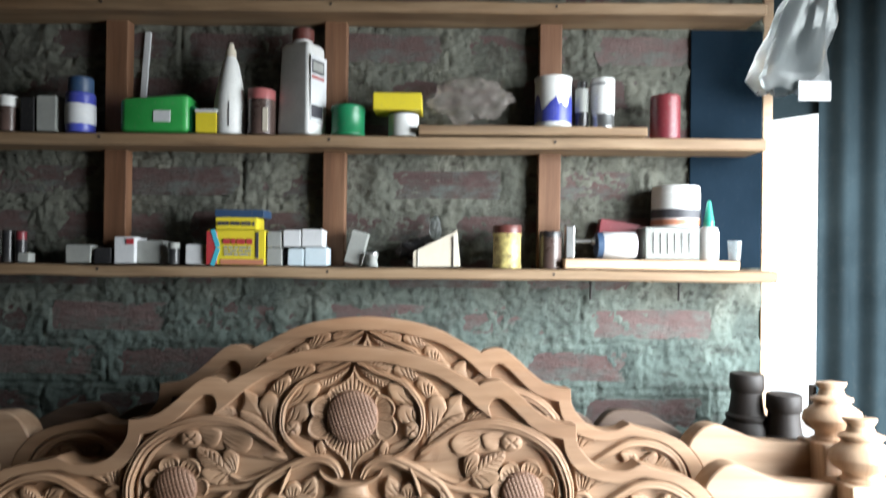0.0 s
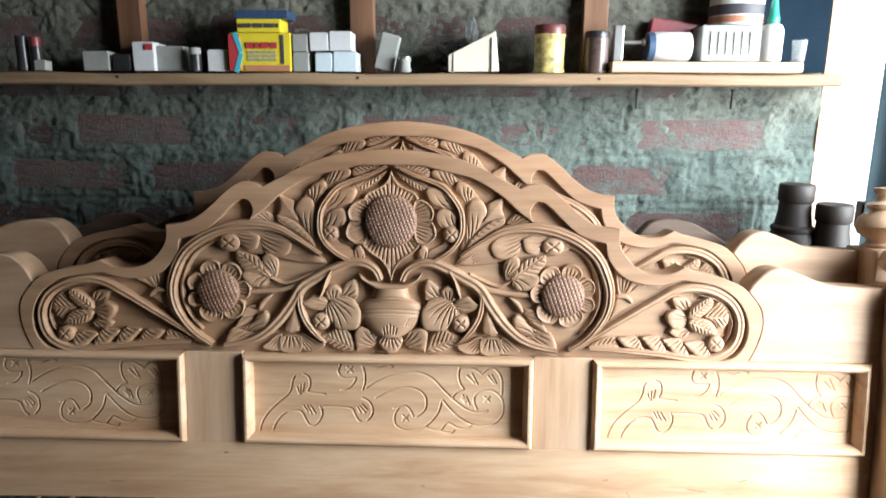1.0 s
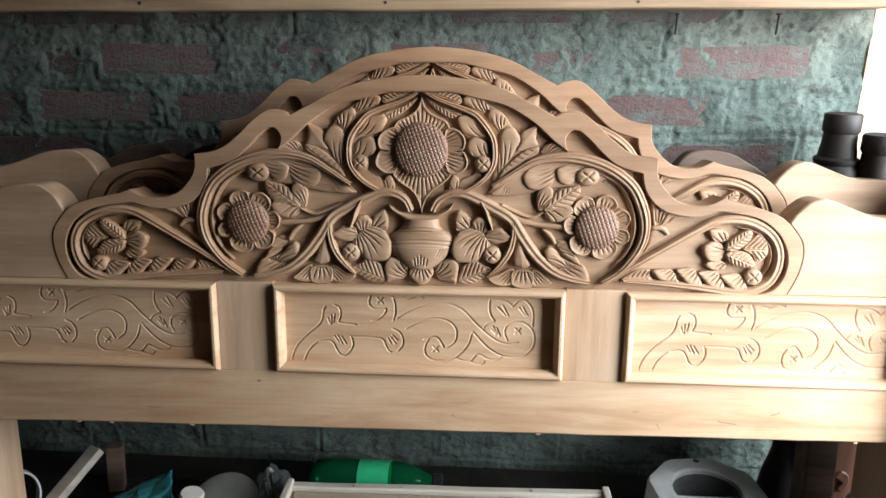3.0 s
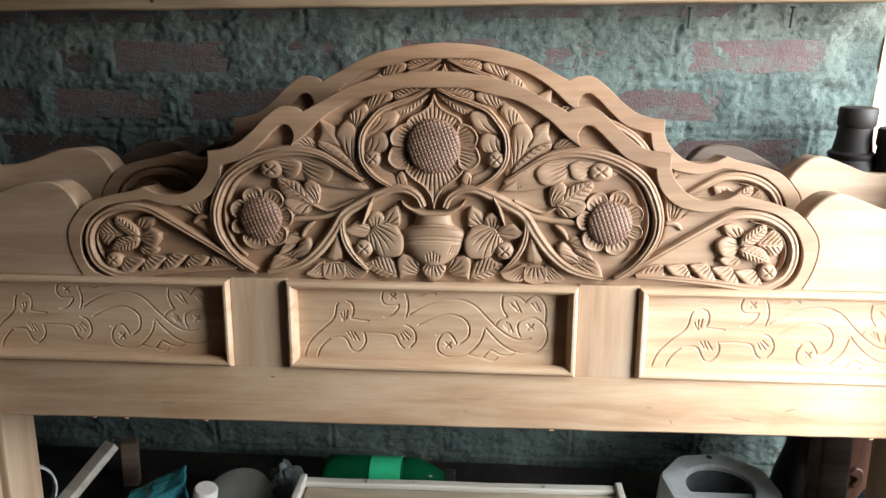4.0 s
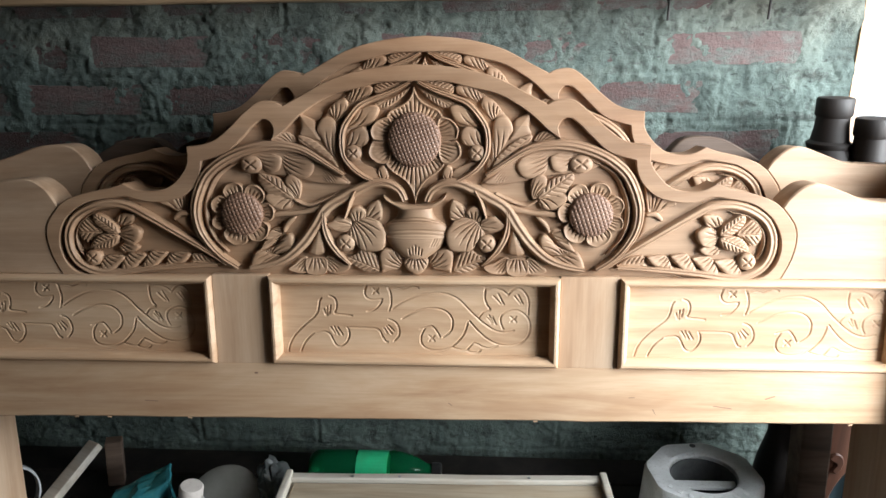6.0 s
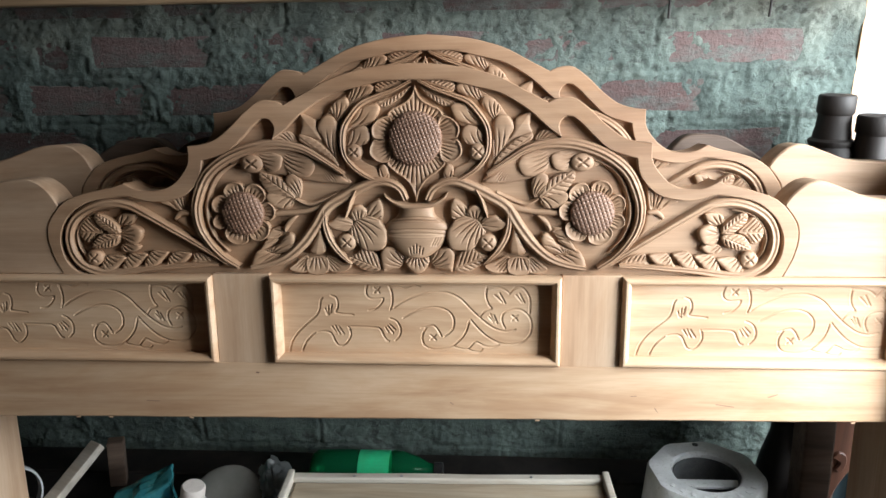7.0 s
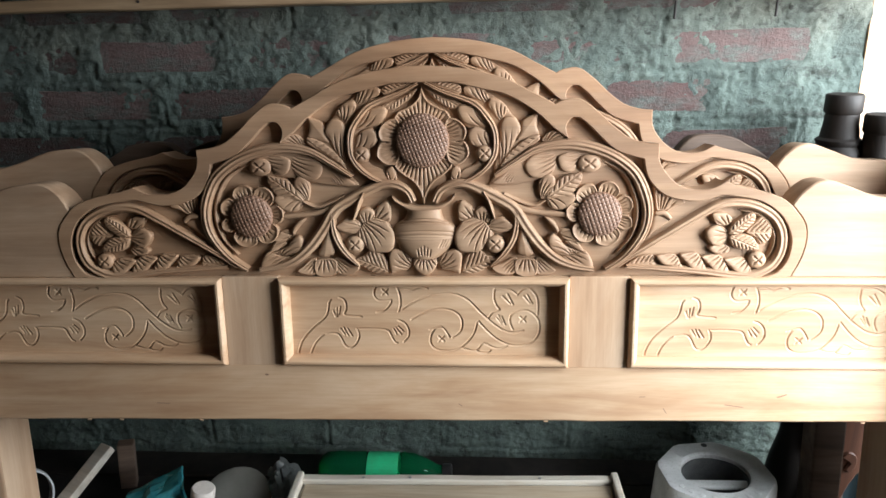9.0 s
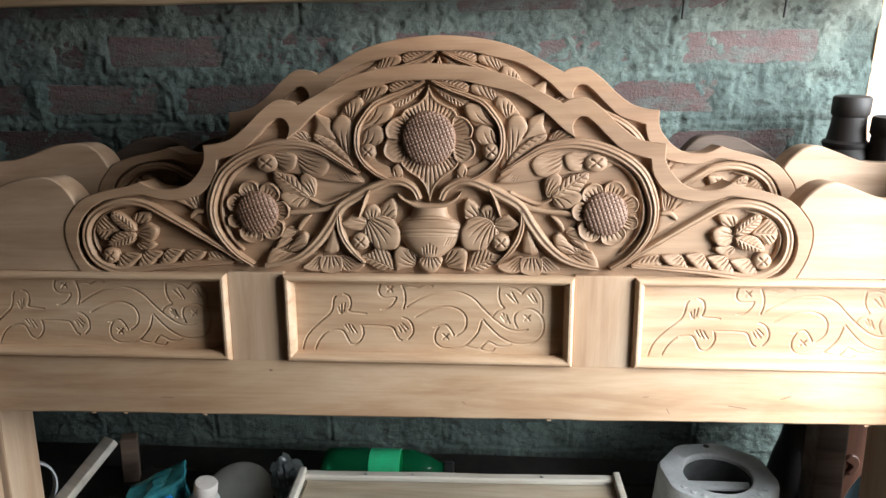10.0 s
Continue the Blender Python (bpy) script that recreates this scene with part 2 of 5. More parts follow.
def slab_bm(loop, w0, w1, bevel=1.2):
    """A flat piece with the given outline, from depth w0 to its face at w1 (towards the viewer), its face edge eased."""
    pts = [Vector((q[0], q[1])) for q in loop]
    pts = [q for i, q in enumerate(pts) if (q - pts[i - 1]).length > 0.05]
    n = len(pts)
    turn = sum(pts[i - 1].x * pts[i].y - pts[i].x * pts[i - 1].y for i in range(n))
    sign = 1 if turn > 0 else -1
    eased = []
    for i in range(n):
        d = (pts[i] - pts[i - 1]).normalized() + (pts[(i + 1) % n] - pts[i]).normalized()
        d = d.normalized() if d.length > 1e-4 else Vector((1, 0))
        eased.append(pts[i] + Vector((-d.y, d.x)) * (sign * bevel))
    bm = bmesh.new()
    rings = [[bm.verts.new((q.x / 1000, -w / 1000, q.y / 1000)) for q in line] for line, w in ((pts, w0), (pts, w1 - bevel), (eased, w1))]
    for a, b in zip(rings, rings[1:]):
        for i in range(n):
            bm.faces.new((a[i - 1], a[i], b[i], b[i - 1]))
    for a, b, c in tessellate_polygon([[Vector((q.x, q.y, 0)) for q in pts]]):
        for ring in (rings[0], rings[2]):
            bm.faces.new((ring[a], ring[b], ring[c]))
    return bm


def grid_object(name, nu, nv, place, mat, parent, label=""):
    verts = [place(i / nu, j / nv) for i in range(nu + 1) for j in range(nv + 1)]
    faces = [(i * (nv + 1) + j, (i + 1) * (nv + 1) + j, (i + 1) * (nv + 1) + j + 1, i * (nv + 1) + j + 1) for i in range(nu) for j in range(nv)]
    ob = mesh_object(name, [(x / 1000, -w / 1000, z / 1000) for x, z, w in verts], faces, mat, parent, label)
    ob.data.polygons.foreach_set("use_smooth", [True] * len(faces))
    return ob


def closed_spline(points, step=3.0):
    """A smooth closed line; a point given twice stays a sharp corner."""
    p = [Vector(q) for q in points]
    n, out = len(p), []
    for i in range(n):
        p0, p1, p2, p3 = p[i - 1], p[i], p[(i + 1) % n], p[(i + 2) % n]
        k = max(1, int((p2 - p1).length / step))
        for j in range(k):
            t = j / k
            out.append(0.5 * ((2 * p1) + (p2 - p0) * t + (2 * p0 - 5 * p1 + 4 * p2 - p3) * t * t + (3 * p1 - p0 - 3 * p2 + p3) * t ** 3))
    return np.array([(q.x, q.y) for q in out])


def plain(x):
    return x


def carved(board, name, outline, h, fan=None, rib=None, n=5, twist=0.0, rim=0.0, place=plain, mat=None):
    """One carved piece: an outline filled with a rounded swelling that stands h over the field, with gouge cuts that fan out
    from a point or slant off a rib, and with a lip along its edge where rim is given."""
    step = 0.8
    line = closed_spline(outline)
    lo, hi = line.min(0) - 2 * step, line.max(0) + 2 * step
    nu, nv = int((hi[0] - lo[0]) / step) + 1, int((hi[1] - lo[1]) / step) + 1
    gx, gz = np.meshgrid(lo[0] + step * np.arange(nu + 1), lo[1] + step * np.arange(nv + 1), indexing="ij")
    far = np.full(gx.shape, 1e9)
    nx_, nz_ = gx.copy(), gz.copy()
    inside = np.zeros(gx.shape, bool)
    for (ax, az), (bx, bz) in zip(line, np.roll(line, -1, 0)):
        dx, dz = bx - ax, bz - az
        t = np.clip(((gx - ax) * dx + (gz - az) * dz) / max(1e-9, dx * dx + dz * dz), 0, 1)
        qx, qz = ax + t * dx, az + t * dz
        d = np.hypot(gx - qx, gz - qz)
        nearer = d < far
        far[nearer], nx_[nearer], nz_[nearer] = d[nearer], qx[nearer], qz[nearer]
        if dz:
            inside ^= ((az > gz) != (bz > gz)) & (gx < ax + (gz - az) / dz * dx)
    deep = max(1.0, far[inside].max())
    e = np.clip(far / (0.75 * deep), 0, 1)
    h *= 0.86
    top = h * (0.74 + 0.26 * np.sqrt(np.maximum(0, 1 - (1 - e) ** 2)))
    top -= 0.2 * h * np.exp(-far / 0.9)
    inner = np.clip((far - 1.2) / 1.6, 0, 1)
    if rim:
        top += rim * h * 0.28 * (np.exp(-((far - 1.3) / 1.1) ** 2) - np.clip((far - 1.5) / 4, 0, 1))
        inner = np.clip((far - 2.4) / 1.5, 0, 1)
    if fan is not None:
        vx, vz = gx - fan[0], gz - fan[1]
        mid = line.mean(0) - np.array(fan)
        turn = np.arctan2(vz * mid[0] - vx * mid[1], vx * mid[0] + vz * mid[1])
        r = np.hypot(vx, vz)
        r0, r1 = r[inside].min(), r[inside].max()
        turn = turn + twist * (r - r0) / (r1 - r0)
        a0, a1 = turn[inside].min(), turn[inside].max()
        off = np.abs(((turn - a0) / (a1 - a0) * n) % 1.0 - 0.5) * (a1 - a0) / n * r
        u = (r - r0) / (r1 - r0)
        # low where the piece grows from its stem, high at its free edge
        top *= 0.66 + 0.38 * np.clip(u, 0, 1)
        fade = np.clip((0.80 - u + 0.10 * np.sin(7 * (turn - a0) / (a1 - a0) * n)) * 4, 0, 1)
        top -= 2.5 * np.exp(-(off / 0.75) ** 2) * inner * fade
    if rib is not None:
        (ax, az), (bx, bz) = rib
        length = math.hypot(bx - ax, bz - az)
        ux, uz = (bx - ax) / length, (bz - az) / length
        along, across = (gx - ax) * ux + (gz - az) * uz, (gz - az) * ux - (gx - ax) * uz
        top -= 1.5 * np.exp(-(across / 0.8) ** 2) * inner if n else -0.10 * h * np.exp(-np.abs(across) / 4)
        if n:
            gap = length / n
            off = np.abs(((along - 0.9 * np.abs(across)) / gap) % 1.0 - 0.5) * gap * 0.75
            top -= 2.2 * np.exp(-(off / 0.75) ** 2) * inner * np.clip((np.abs(across) - 1.2) / 1.5, 0, 1)
    w = np.where(inside, FIELD + top, FIELD - 1.0)
    x, z = np.where(inside, gx, nx_), np.where(inside, gz, nz_)
    x = np.vectorize(place)(x)
    keep = inside | (far < 1.5 * step)
    ids = -np.ones(gx.shape, int)
    ids[keep] = np.arange(keep.sum())
    verts = np.stack([x[keep], -w[keep], z[keep]], -1) / 1000
    q = np.stack([ids[:-1, :-1], ids[1:, :-1], ids[1:, 1:], ids[:-1, 1:]], -1).reshape(-1, 4)
    q = q[(q >= 0).all(1)]
    ob = mesh_object(name, verts, q.tolist(), mat or RAW, board)
    ob.data.polygons.foreach_set("use_smooth", [True] * len(q))
    return ob


def ribbon(board, points, width, h=11.0, place_x=plain, taper=(0.5, 0.5), name="carved_stem", grooves=2):
    """A carved stem: a rounded band with gouged lines along it."""
    line = spline([(place_x(a), b) for a, b in points], 2.0)
    n = len(line) - 1

    def place(u, v):
        i = min(n, int(round(u * n)))
        g = (line[min(i + 1, n)] - line[max(i - 1, 0)]).normalized()
        k = taper[0] + (1 - taper[0]) * min(1, u * 3.0)
        k *= taper[1] + (1 - taper[1]) * min(1, (1 - u) * 3.0)
        t = 2 * v - 1
        q = line[i] + Vector((-g.y, g.x)) * (width / 2 * k * t)
        top = 1.15 * h * (1 - 0.30 * t * t) - (2.0 * (0.5 + 0.5 * math.cos(2 * math.pi * (t + 1) / 2 * grooves)) if abs(t) < 0.95 else 0)
        return q.x, q.y, FIELD - 1 + (top + 1 if abs(t) < 0.99 else 0)

    return grid_object(name, n, 20, place, RAW, board)


def disk(board, centre, rx, ry, h, name, mat, hatch=0.0, cross=False, s=1, res=14, label=""):
    """A carved boss: a domed disk, cross-hatched like a seed head or nicked with a cross."""

    h *= 1.12

    def place(u, v):
        a, b = 2 * u - 1, 2 * v - 1
        x, y = a * math.sqrt(1 - b * b / 2), b * math.sqrt(1 - a * a / 2)
        r2 = min(1.0, x * x + y * y)
        w = FIELD + h * (1 - r2) ** 0.5 * 0.55 + h * 0.45 * min(1, (1 - r2) * 8)
        if hatch:
            p, q = (x * rx * 0.94 + y * ry * 0.34) / hatch, (y * ry * 0.94 - x * rx * 0.34) / hatch
            w += 2.0 * (min(abs(math.sin(math.pi * p)), abs(math.sin(math.pi * q))) ** 0.6 - 0.7) * min(1, (1 - r2) * 12)
        if cross:
            near = min(abs(x - y), abs(x + y))
            w -= 2.4 * math.exp(-(near / 0.12) ** 2) * (r2 < 0.4)
        return centre[0] * s + x * rx, centre[1] + y * ry, w

    return grid_object(name, res, res, place, mat, board, label)


def flower(board, centre, rx, ry, s=1):
    """A sunflower of seven dished petals round a cross-hatched seed head."""
    edges = (97, 45, -1, -38, -101, -161, -208, -263)
    for a0, a1 in zip(edges, edges[1:]):
        ring = []
        for r, k in ((25, 0.06), (36, 0.03), (42, 0.14), (46, 0.36), (46.5, 0.62), (42, 0.87), (36, 0.97), (25, 0.94)):
            a = radians(a0 + (a1 - a0) * k)
            ring.append((centre[0] * s + r * math.cos(a), centre[1] + r * math.sin(a)))
        carved(board, "carved_petal", ring, 11, (centre[0] * s, centre[1]), None, 6, 0.0, 0.6, lambda x: x * s)
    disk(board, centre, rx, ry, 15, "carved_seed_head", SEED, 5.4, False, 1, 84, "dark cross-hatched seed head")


def moulding(board, u0, u1, v0, v1, name="panel_moulding", w=13.0, up=9.0):
    """A raised half-round frame of four mitred strips round a sunk panel."""
    profile = [(0, -16), (0, 3), (1.5, 6.5), (4, up), (7, up), (10, 6), (w - 0.5, 1), (w, -17)]
    corners = [(u0, v0, 1, 1), (u1, v0, -1, 1), (u1, v1, -1, -1), (u0, v1, 1, -1)]
    for a in range(4):
        c, d = corners[a], corners[(a + 1) % 4]
        verts, faces = [], []
        for x, z, sx, sz in (c, d):
            verts += [((x + sx * k) / 1000, -q / 1000, (z + sz * k) / 1000) for k, q in profile]
        n = len(profile)
        faces = [(i, i + 1, n + i + 1, n + i) for i in range(n - 1)]
        ob = mesh_object(name, verts, faces, RAW_PALE, board, smooth=True)


# lines knifed into each sunk panel, from its middle: the stem and its paws, the scrolls, the leaves
KNIFED = []
KNIFED.append(((-186, 19), (-182, 33), (-173, 47), (-158, 62), (-144, 74), (-139, 84), (-137, 97), (-134, 100)))
KNIFED.append(((-122, 104), (-115, 101), (-112, 93), (-113, 84), (-115, 78), (-90, 75)))
KNIFED.append(((-167, 20), (-162, 32), (-153, 43), (-147, 47)))
KNIFED.append(((-144, 48), (-132, 50), (-124, 47), (-119, 37), (-115, 30), (-108, 28), (-100, 34), (-95, 44), (-96, 53), (-98, 57)))
KNIFED.append(((-95, 57), (-74, 57), (-53, 55), (-48, 47), (-43, 37), (-39, 36)))
KNIFED.append(((-30, 37), (-23, 45), (-22, 55), (-26, 64), (-31, 68), (-37, 70)))
KNIFED.append(((-68, 120), (-71, 110), (-68, 102), (-60, 99), (-46, 100), (-50, 91), (-58, 84), (-68, 82)))
KNIFED.append(((-37, 118), (-33, 106), (-33, 93), (-36, 83)))
KNIFED.append(((-31, 86), (-16, 96), (9, 107), (33, 110), (49, 108), (65, 100), (81, 83), (97, 68), (114, 56), (130, 52), (143, 55)))
KNIFED.append(((-37, 116), (-23, 117), (-15, 115), (-3, 120), (7, 117)))
KNIFED.append(((-18, 71), (-4, 79), (8, 84), (21, 87), (34, 87), (47, 82), (55, 71), (54, 56), (47, 48), (41, 44)))
KNIFED.append(((8, 56), (16, 58), (26, 60), (33, 52), (37, 44)))
KNIFED.append(((15, 56), (10, 47), (10, 34), (18, 26), (32, 24), (49, 27), (61, 36), (72, 50), (77, 67)))
KNIFED.append(((79, 69), (89, 57), (104, 43), (122, 34), (140, 33), (154, 37), (164, 49), (166, 64), (161, 76), (149, 85), (136, 84), (125, 78), (124, 66), (128, 57)))
KNIFED.append(((102, 117), (101, 103), (105, 91), (109, 86), (99, 82), (93, 74)))
KNIFED.append(((102, 117), (117, 117), (127, 114), (134, 108)))
KNIFED.append(((134, 108), (141, 116), (149, 118), (157, 112), (163, 100), (163, 79)))
KNIFED.append(((54, 29), (63, 26), (75, 25), (86, 36), (98, 30), (110, 28), (120, 32)))
KNIFED.append(((75, 25), (81, 22), (91, 21), (96, 25)))
# short gouge strokes in the paws and leaves
KNIFED += [((-131, 84), (-128, 75)), ((-126, 88), (-126, 75)), ((-121, 90), (-123, 78)), ((-122, 57), (-116, 48))]
KNIFED += [((-117, 58), (-111, 46)), ((-112, 57), (-105, 46)), ((-44, 57), (-40, 49)), ((-41, 59), (-33, 48))]
KNIFED += [((-38, 61), (-30, 53)), ((113, 106), (124, 95)), ((120, 109), (128, 94)), ((143, 106), (152, 95))]
KNIFED += [((148, 108), (155, 95)), ((107, 78), (113, 67)), ((112, 76), (117, 64)), ((105, 74), (111, 66))]
CROSSES = ((-55, 112), (25, 42), (142, 72))


def sunk_panel(board, u0, u1, v0, v1, cu):
    """A thin panel whose knifed drawing is cut into its face."""
    step = 1.1
    nu, nv = int((u1 - u0) / step), int((v1 - v0) / step)
    gx, gz = np.meshgrid(np.linspace(u0, u1, nu + 1), np.linspace(v0, v1, nv + 1), indexing="ij")
    far = np.full(gx.shape, 99.0)

    def groove(line):
        for a, b in zip(line, line[1:]):
            ax, az, dx, dz = a[0] + cu, a[1], b[0] - a[0], b[1] - a[1]
            t = np.clip(((gx - ax) * dx + (gz - az) * dz) / max(1e-6, dx * dx + dz * dz), 0, 1)
            np.minimum(far, np.hypot(gx - ax - t * dx, gz - az - t * dz), out=far)

    for line in KNIFED:
        groove(spline(line, 5.0))
    for x, z in CROSSES:
        groove([(x - 4, z + 4), (x + 4, z - 4)])
        groove([(x - 4, z - 4), (x + 4, z + 4)])
    w = -10.5 - 2.0 * np.exp(-(far / 0.85) ** 2) + 0.2 * np.exp(-((far - 2.2) / 1.0) ** 2)
    verts = np.stack([gx, -w, gz], -1).reshape(-1, 3) / 1000
    faces = [(i * (nv + 1) + j, (i + 1) * (nv + 1) + j, (i + 1) * (nv + 1) + j + 1, i * (nv + 1) + j + 1) for i in range(nu) for j in range(nv)]
    ob = mesh_object("sunk_panel", verts, faces, RAW_PALE, board)
    ob.data.polygons.foreach_set("use_smooth", [True] * len(faces))
    return ob


# the crest: from the top of the arch by the scroll, the two cusps and the round end to the notch
OUTER = (
    ((-2, 425), (40, 422), (77, 416), (114, 405), (151, 386), (178, 372)),
    ((178, 372), (188, 377), (210, 378), (233, 362), (252, 344), (275, 327), (297, 320), (315, 318)),
    ((315, 318), (316, 296), (326, 279), (342, 264), (363, 257), (386, 258), (404, 267)),
    ((404, 267), (421, 261), (451, 254), (477, 245), (492, 234)),
)
ROUND_END = ((492, 234), (509, 211), (513, 190), (508, 163), (496, 136))
INNER = (
    ((-2, 403), (40, 402), (77, 394), (115, 384), (152, 362), (178, 339), (196, 326)),
    ((196, 326), (192, 341), (198, 352), (208, 354), (222, 344), (238, 328), (261, 309), (296, 298)),
    ((296, 298), (299, 281), (307, 266), (323, 251), (342, 244), (371, 241), (402, 249)),
    ((402, 249), (437, 244), (460, 236), (482, 217), (494, 190), (492, 163), (479, 143), (461, 136)),
)
SHOULDER = ((492, 234), (500, 247), (511, 258), (522, 265), (539, 267), (565, 258), (594, 247), (616, 243))
SHOULDER_FAR = ((509, 234), (518, 250), (527, 261), (545, 272), (570, 273), (600, 268), (640, 254), (670, 246))


def wider(x):
    """The half of a crest that was sawn a little wider, mirrored."""
    t = min(1.0, max(0.0, (x - 330) / 160))
    return -(x + 17 * t * t * (3 - 2 * t))


def both_sides(line, far=wider):
    """A line from the middle to the right, with its mirror image before it."""
    return [Vector((far(q.x), q.y)) for q in reversed(line[1:])] + [Vector((max(0, q.x), q.y)) for q in line]


FINIAL = ((33, 0), (33, 6), (27, 10), (27, 18), (40, 30), (45, 46), (41, 64), (29, 76), (25, 82), (31, 88), (31, 93), (20, 100), (17, 112), (23, 124), (23, 128), (4, 131))


def headboard(label, m):
    board = thing("carved_headboard", label, "headboard", m, "carved headboards stacked against the wall")
    outer = both_sides(chained(*OUTER))
    inner = both_sides(chained(*INNER))
    end_r = spline(ROUND_END)
    crest = outer + end_r[1:] + [Vector((wider(q.x), q.y)) for q in reversed(end_r[1:])]
    part("crest_board", slab_bm(crest, -46, FIELD, 0.3), RAW, board)
    rim = outer + end_r[1:] + list(reversed(inner)) + [Vector((wider(q.x), q.y)) for q in reversed(end_r[1:])]
    part("crest_rim", slab_bm(rim, FIELD - 1, 0, 1.0), RAW, board, "flat rim left proud round the carving")
    for s, out in ((1, 681), (-1, 712)):
        top = spline(SHOULDER if s > 0 else SHOULDER_FAR)
        inner_edge = [Vector((q.x + 0.6 if s > 0 else -wider(q.x + 0.6), q.y)) for q in reversed(end_r)]
        loop = inner_edge + top[1:] + [Vector((out - 3, top[-1].y - 2)), Vector((out - 3, end_r[-1].y))]
        part("shoulder", slab_bm([Vector((q.x * s, q.y)) for q in loop], -44, -1.5, 2.0), SIDEWOOD, board)
        # post with its turned finial
        post = part("post", box_bm(0.681 if s > 0 else -0.788, 0.757 if s > 0 else -0.712, -0.036, 0.040, -0.76, 0.246, 0.004), RAW_UP, board)
        part("finial", lathe([(r * 0.95 / 1000, h * 0.68 / 1000) for r, h in FINIAL]), RAW_UP, post, "turned wooden finial", True, pose((out + 38) / 1000 * s, 0.002, 0.246))
        # stiles beside the middle panel
        part("stile", box_bm(0.2065 if s > 0 else -0.2885, 0.2885 if s > 0 else -0.2065, 0.0, 0.040, 0.004, 0.1375, 0.0008, 1), RAW_UP, board)
        part("outer_stile", box_bm(0.668 if s > 0 else -0.712, 0.681 if s > 0 else -0.690, 0.0, 0.040, 0.004, 0.1375, 0.0008, 1), RAW_UP, board)
    rail = rough_board(-0.712, 0.681, 0.0, 0.042, -0.081, 0.0055, 0.0, 0.0008, 40)
    for v in rail.verts:
        if v.co.z < -0.04:
            v.co.z += 0.0098 * v.co.x + 0.0008 * noise.noise(v.co * 60)
    part("bottom_rail", rail, RAW_PALE, board, "wide pale bottom rail with a small knot")
    for u0, u1, middle in ((-206, 206, 0), (289, 668, 500), (-690, -289, -489)):
        moulding(board, u0, u1, 5, 136)
        sunk_panel(board, u0 + 9, u1 - 9, 14, 127, middle)
    for x, z in ((-0.233, -0.011), (0.247, -0.014)):
        part("knot", lathe([(0.0056, 0), (0.0048, 0.0005), (0.001, 0.0007)], 12), SEED, board, "", True, pose(x, 0.0006, z, 90, 0, 0) @ Matrix.Diagonal((1.7, 0.9, 1, 1)))
    rnd = random.Random(8)
    for k in range(5):
        x = rnd.uniform(-0.62, 0.62)
        part("splinter", box_bm(-0.003, 0.003, -0.0010, 0.0006, -0.0011, 0.0008, 0.0003, 1), RAW_PALE, board, "", False, pose(x, 0.001, -0.0812 + 0.0098 * x, 0, rnd.uniform(-12, 12), 0))
    for x, z, w, turn in ((-0.395, -0.058, 0.020, 2), (0.052, -0.055, 0.006, 35), (0.305, -0.040, 0.022, -4), (0.345, -0.062, 0.012, 60), (0.440, -0.052, 0.026, 8), (0.505, -0.036, 0.014, -20)):
        part("check", box_bm(-w / 2, w / 2, -0.0002, 0.0006, -0.0005, 0.0005, 0), SEED, board, "", False, pose(x, 0.0, z, 0, turn, 0))
    part("back_panel", box_bm(-0.690, 0.668, 0.022, 0.030, 0.004, 0.137, 0), RAW, board)

    # middle flower: pointed petals above and below, two round ones on each side
    carved(board, "carved_petal", ((0, 398), (0, 398), (5, 384), (12, 376), (23, 370), (33, 365), (38, 354), (22, 346), (0, 344), (-22, 346), (-38, 354), (-33, 365), (-23, 370), (-12, 376), (-5, 384)), 10, (0, 320), None, 15, 0.0, 0.6)
    carved(board, "carved_petal", ((0, 238), (0, 238), (6, 258), (16, 271), (29, 280), (40, 293), (26, 304), (0, 308), (-26, 304), (-40, 293), (-29, 280), (-16, 271), (-6, 258)), 10, (0, 333), None, 15, 0.0, 0.6)
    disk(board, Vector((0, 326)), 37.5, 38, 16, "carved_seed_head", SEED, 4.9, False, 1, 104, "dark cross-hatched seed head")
    # the vase between the flowers
    body = ((232, 24), (225, 25), (218, 29), (211, 40), (204, 45), (196, 44), (188, 41), (175, 33), (165, 21), (159, 8))
    rows = spline(body, 1.0)

    def pot(u, v):
        q = rows[min(len(rows) - 1, int(round(u * (len(rows) - 1))))]
        t = 2 * v - 1
        x, z = q.y * t, q.x
        w = FIELD - 1 + 17 * math.sqrt(max(0, 1 - t * t)) ** 0.8 * min(1, (1 - u) * 9)
        bow = z + 4.0 * t * t
        for ring in (220, 215.5, 203, 197.5):
            w -= 1.7 * math.exp(-((bow - ring) / 0.9) ** 2) * (abs(t) < 0.93)
        # cuts like a small palm on the belly, and three strokes at its side
        for k in range(-2, 3):
            cx, cz = x - k * 4.2, z - 176 + abs(k) * 2.0
            w -= 1.8 * math.exp(-((cx - 0.09 * k * cz) / 0.8) ** 2) * (abs(cz) < 7 - abs(k))
        for k in range(3):
            w -= 1.3 * math.exp(-((x - 24 - k * 3.5 - 0.5 * (z - 185)) / 0.8) ** 2) * (abs(z - 185) < 6)
        return x - 0.5, z, w

    grid_object("carved_vase", len(rows), 90, pot, RAW, board)
    carved(board, "vase_lip", ((-45, 252), (-45, 252), (-33, 243), (-18, 239), (0, 238), (18, 239), (33, 245), (44, 254), (44, 254), (40, 245), (28, 236), (16, 231), (-1, 229), (-18, 230), (-31, 237), (-41, 244)), 16)
    carved(board, "carved_petal", ((-18, 160), (-15, 148), (-8, 141), (-1, 138), (8, 141), (15, 150), (17, 160), (8, 167), (-9, 167)), 13, (-1, 172), None, 8)

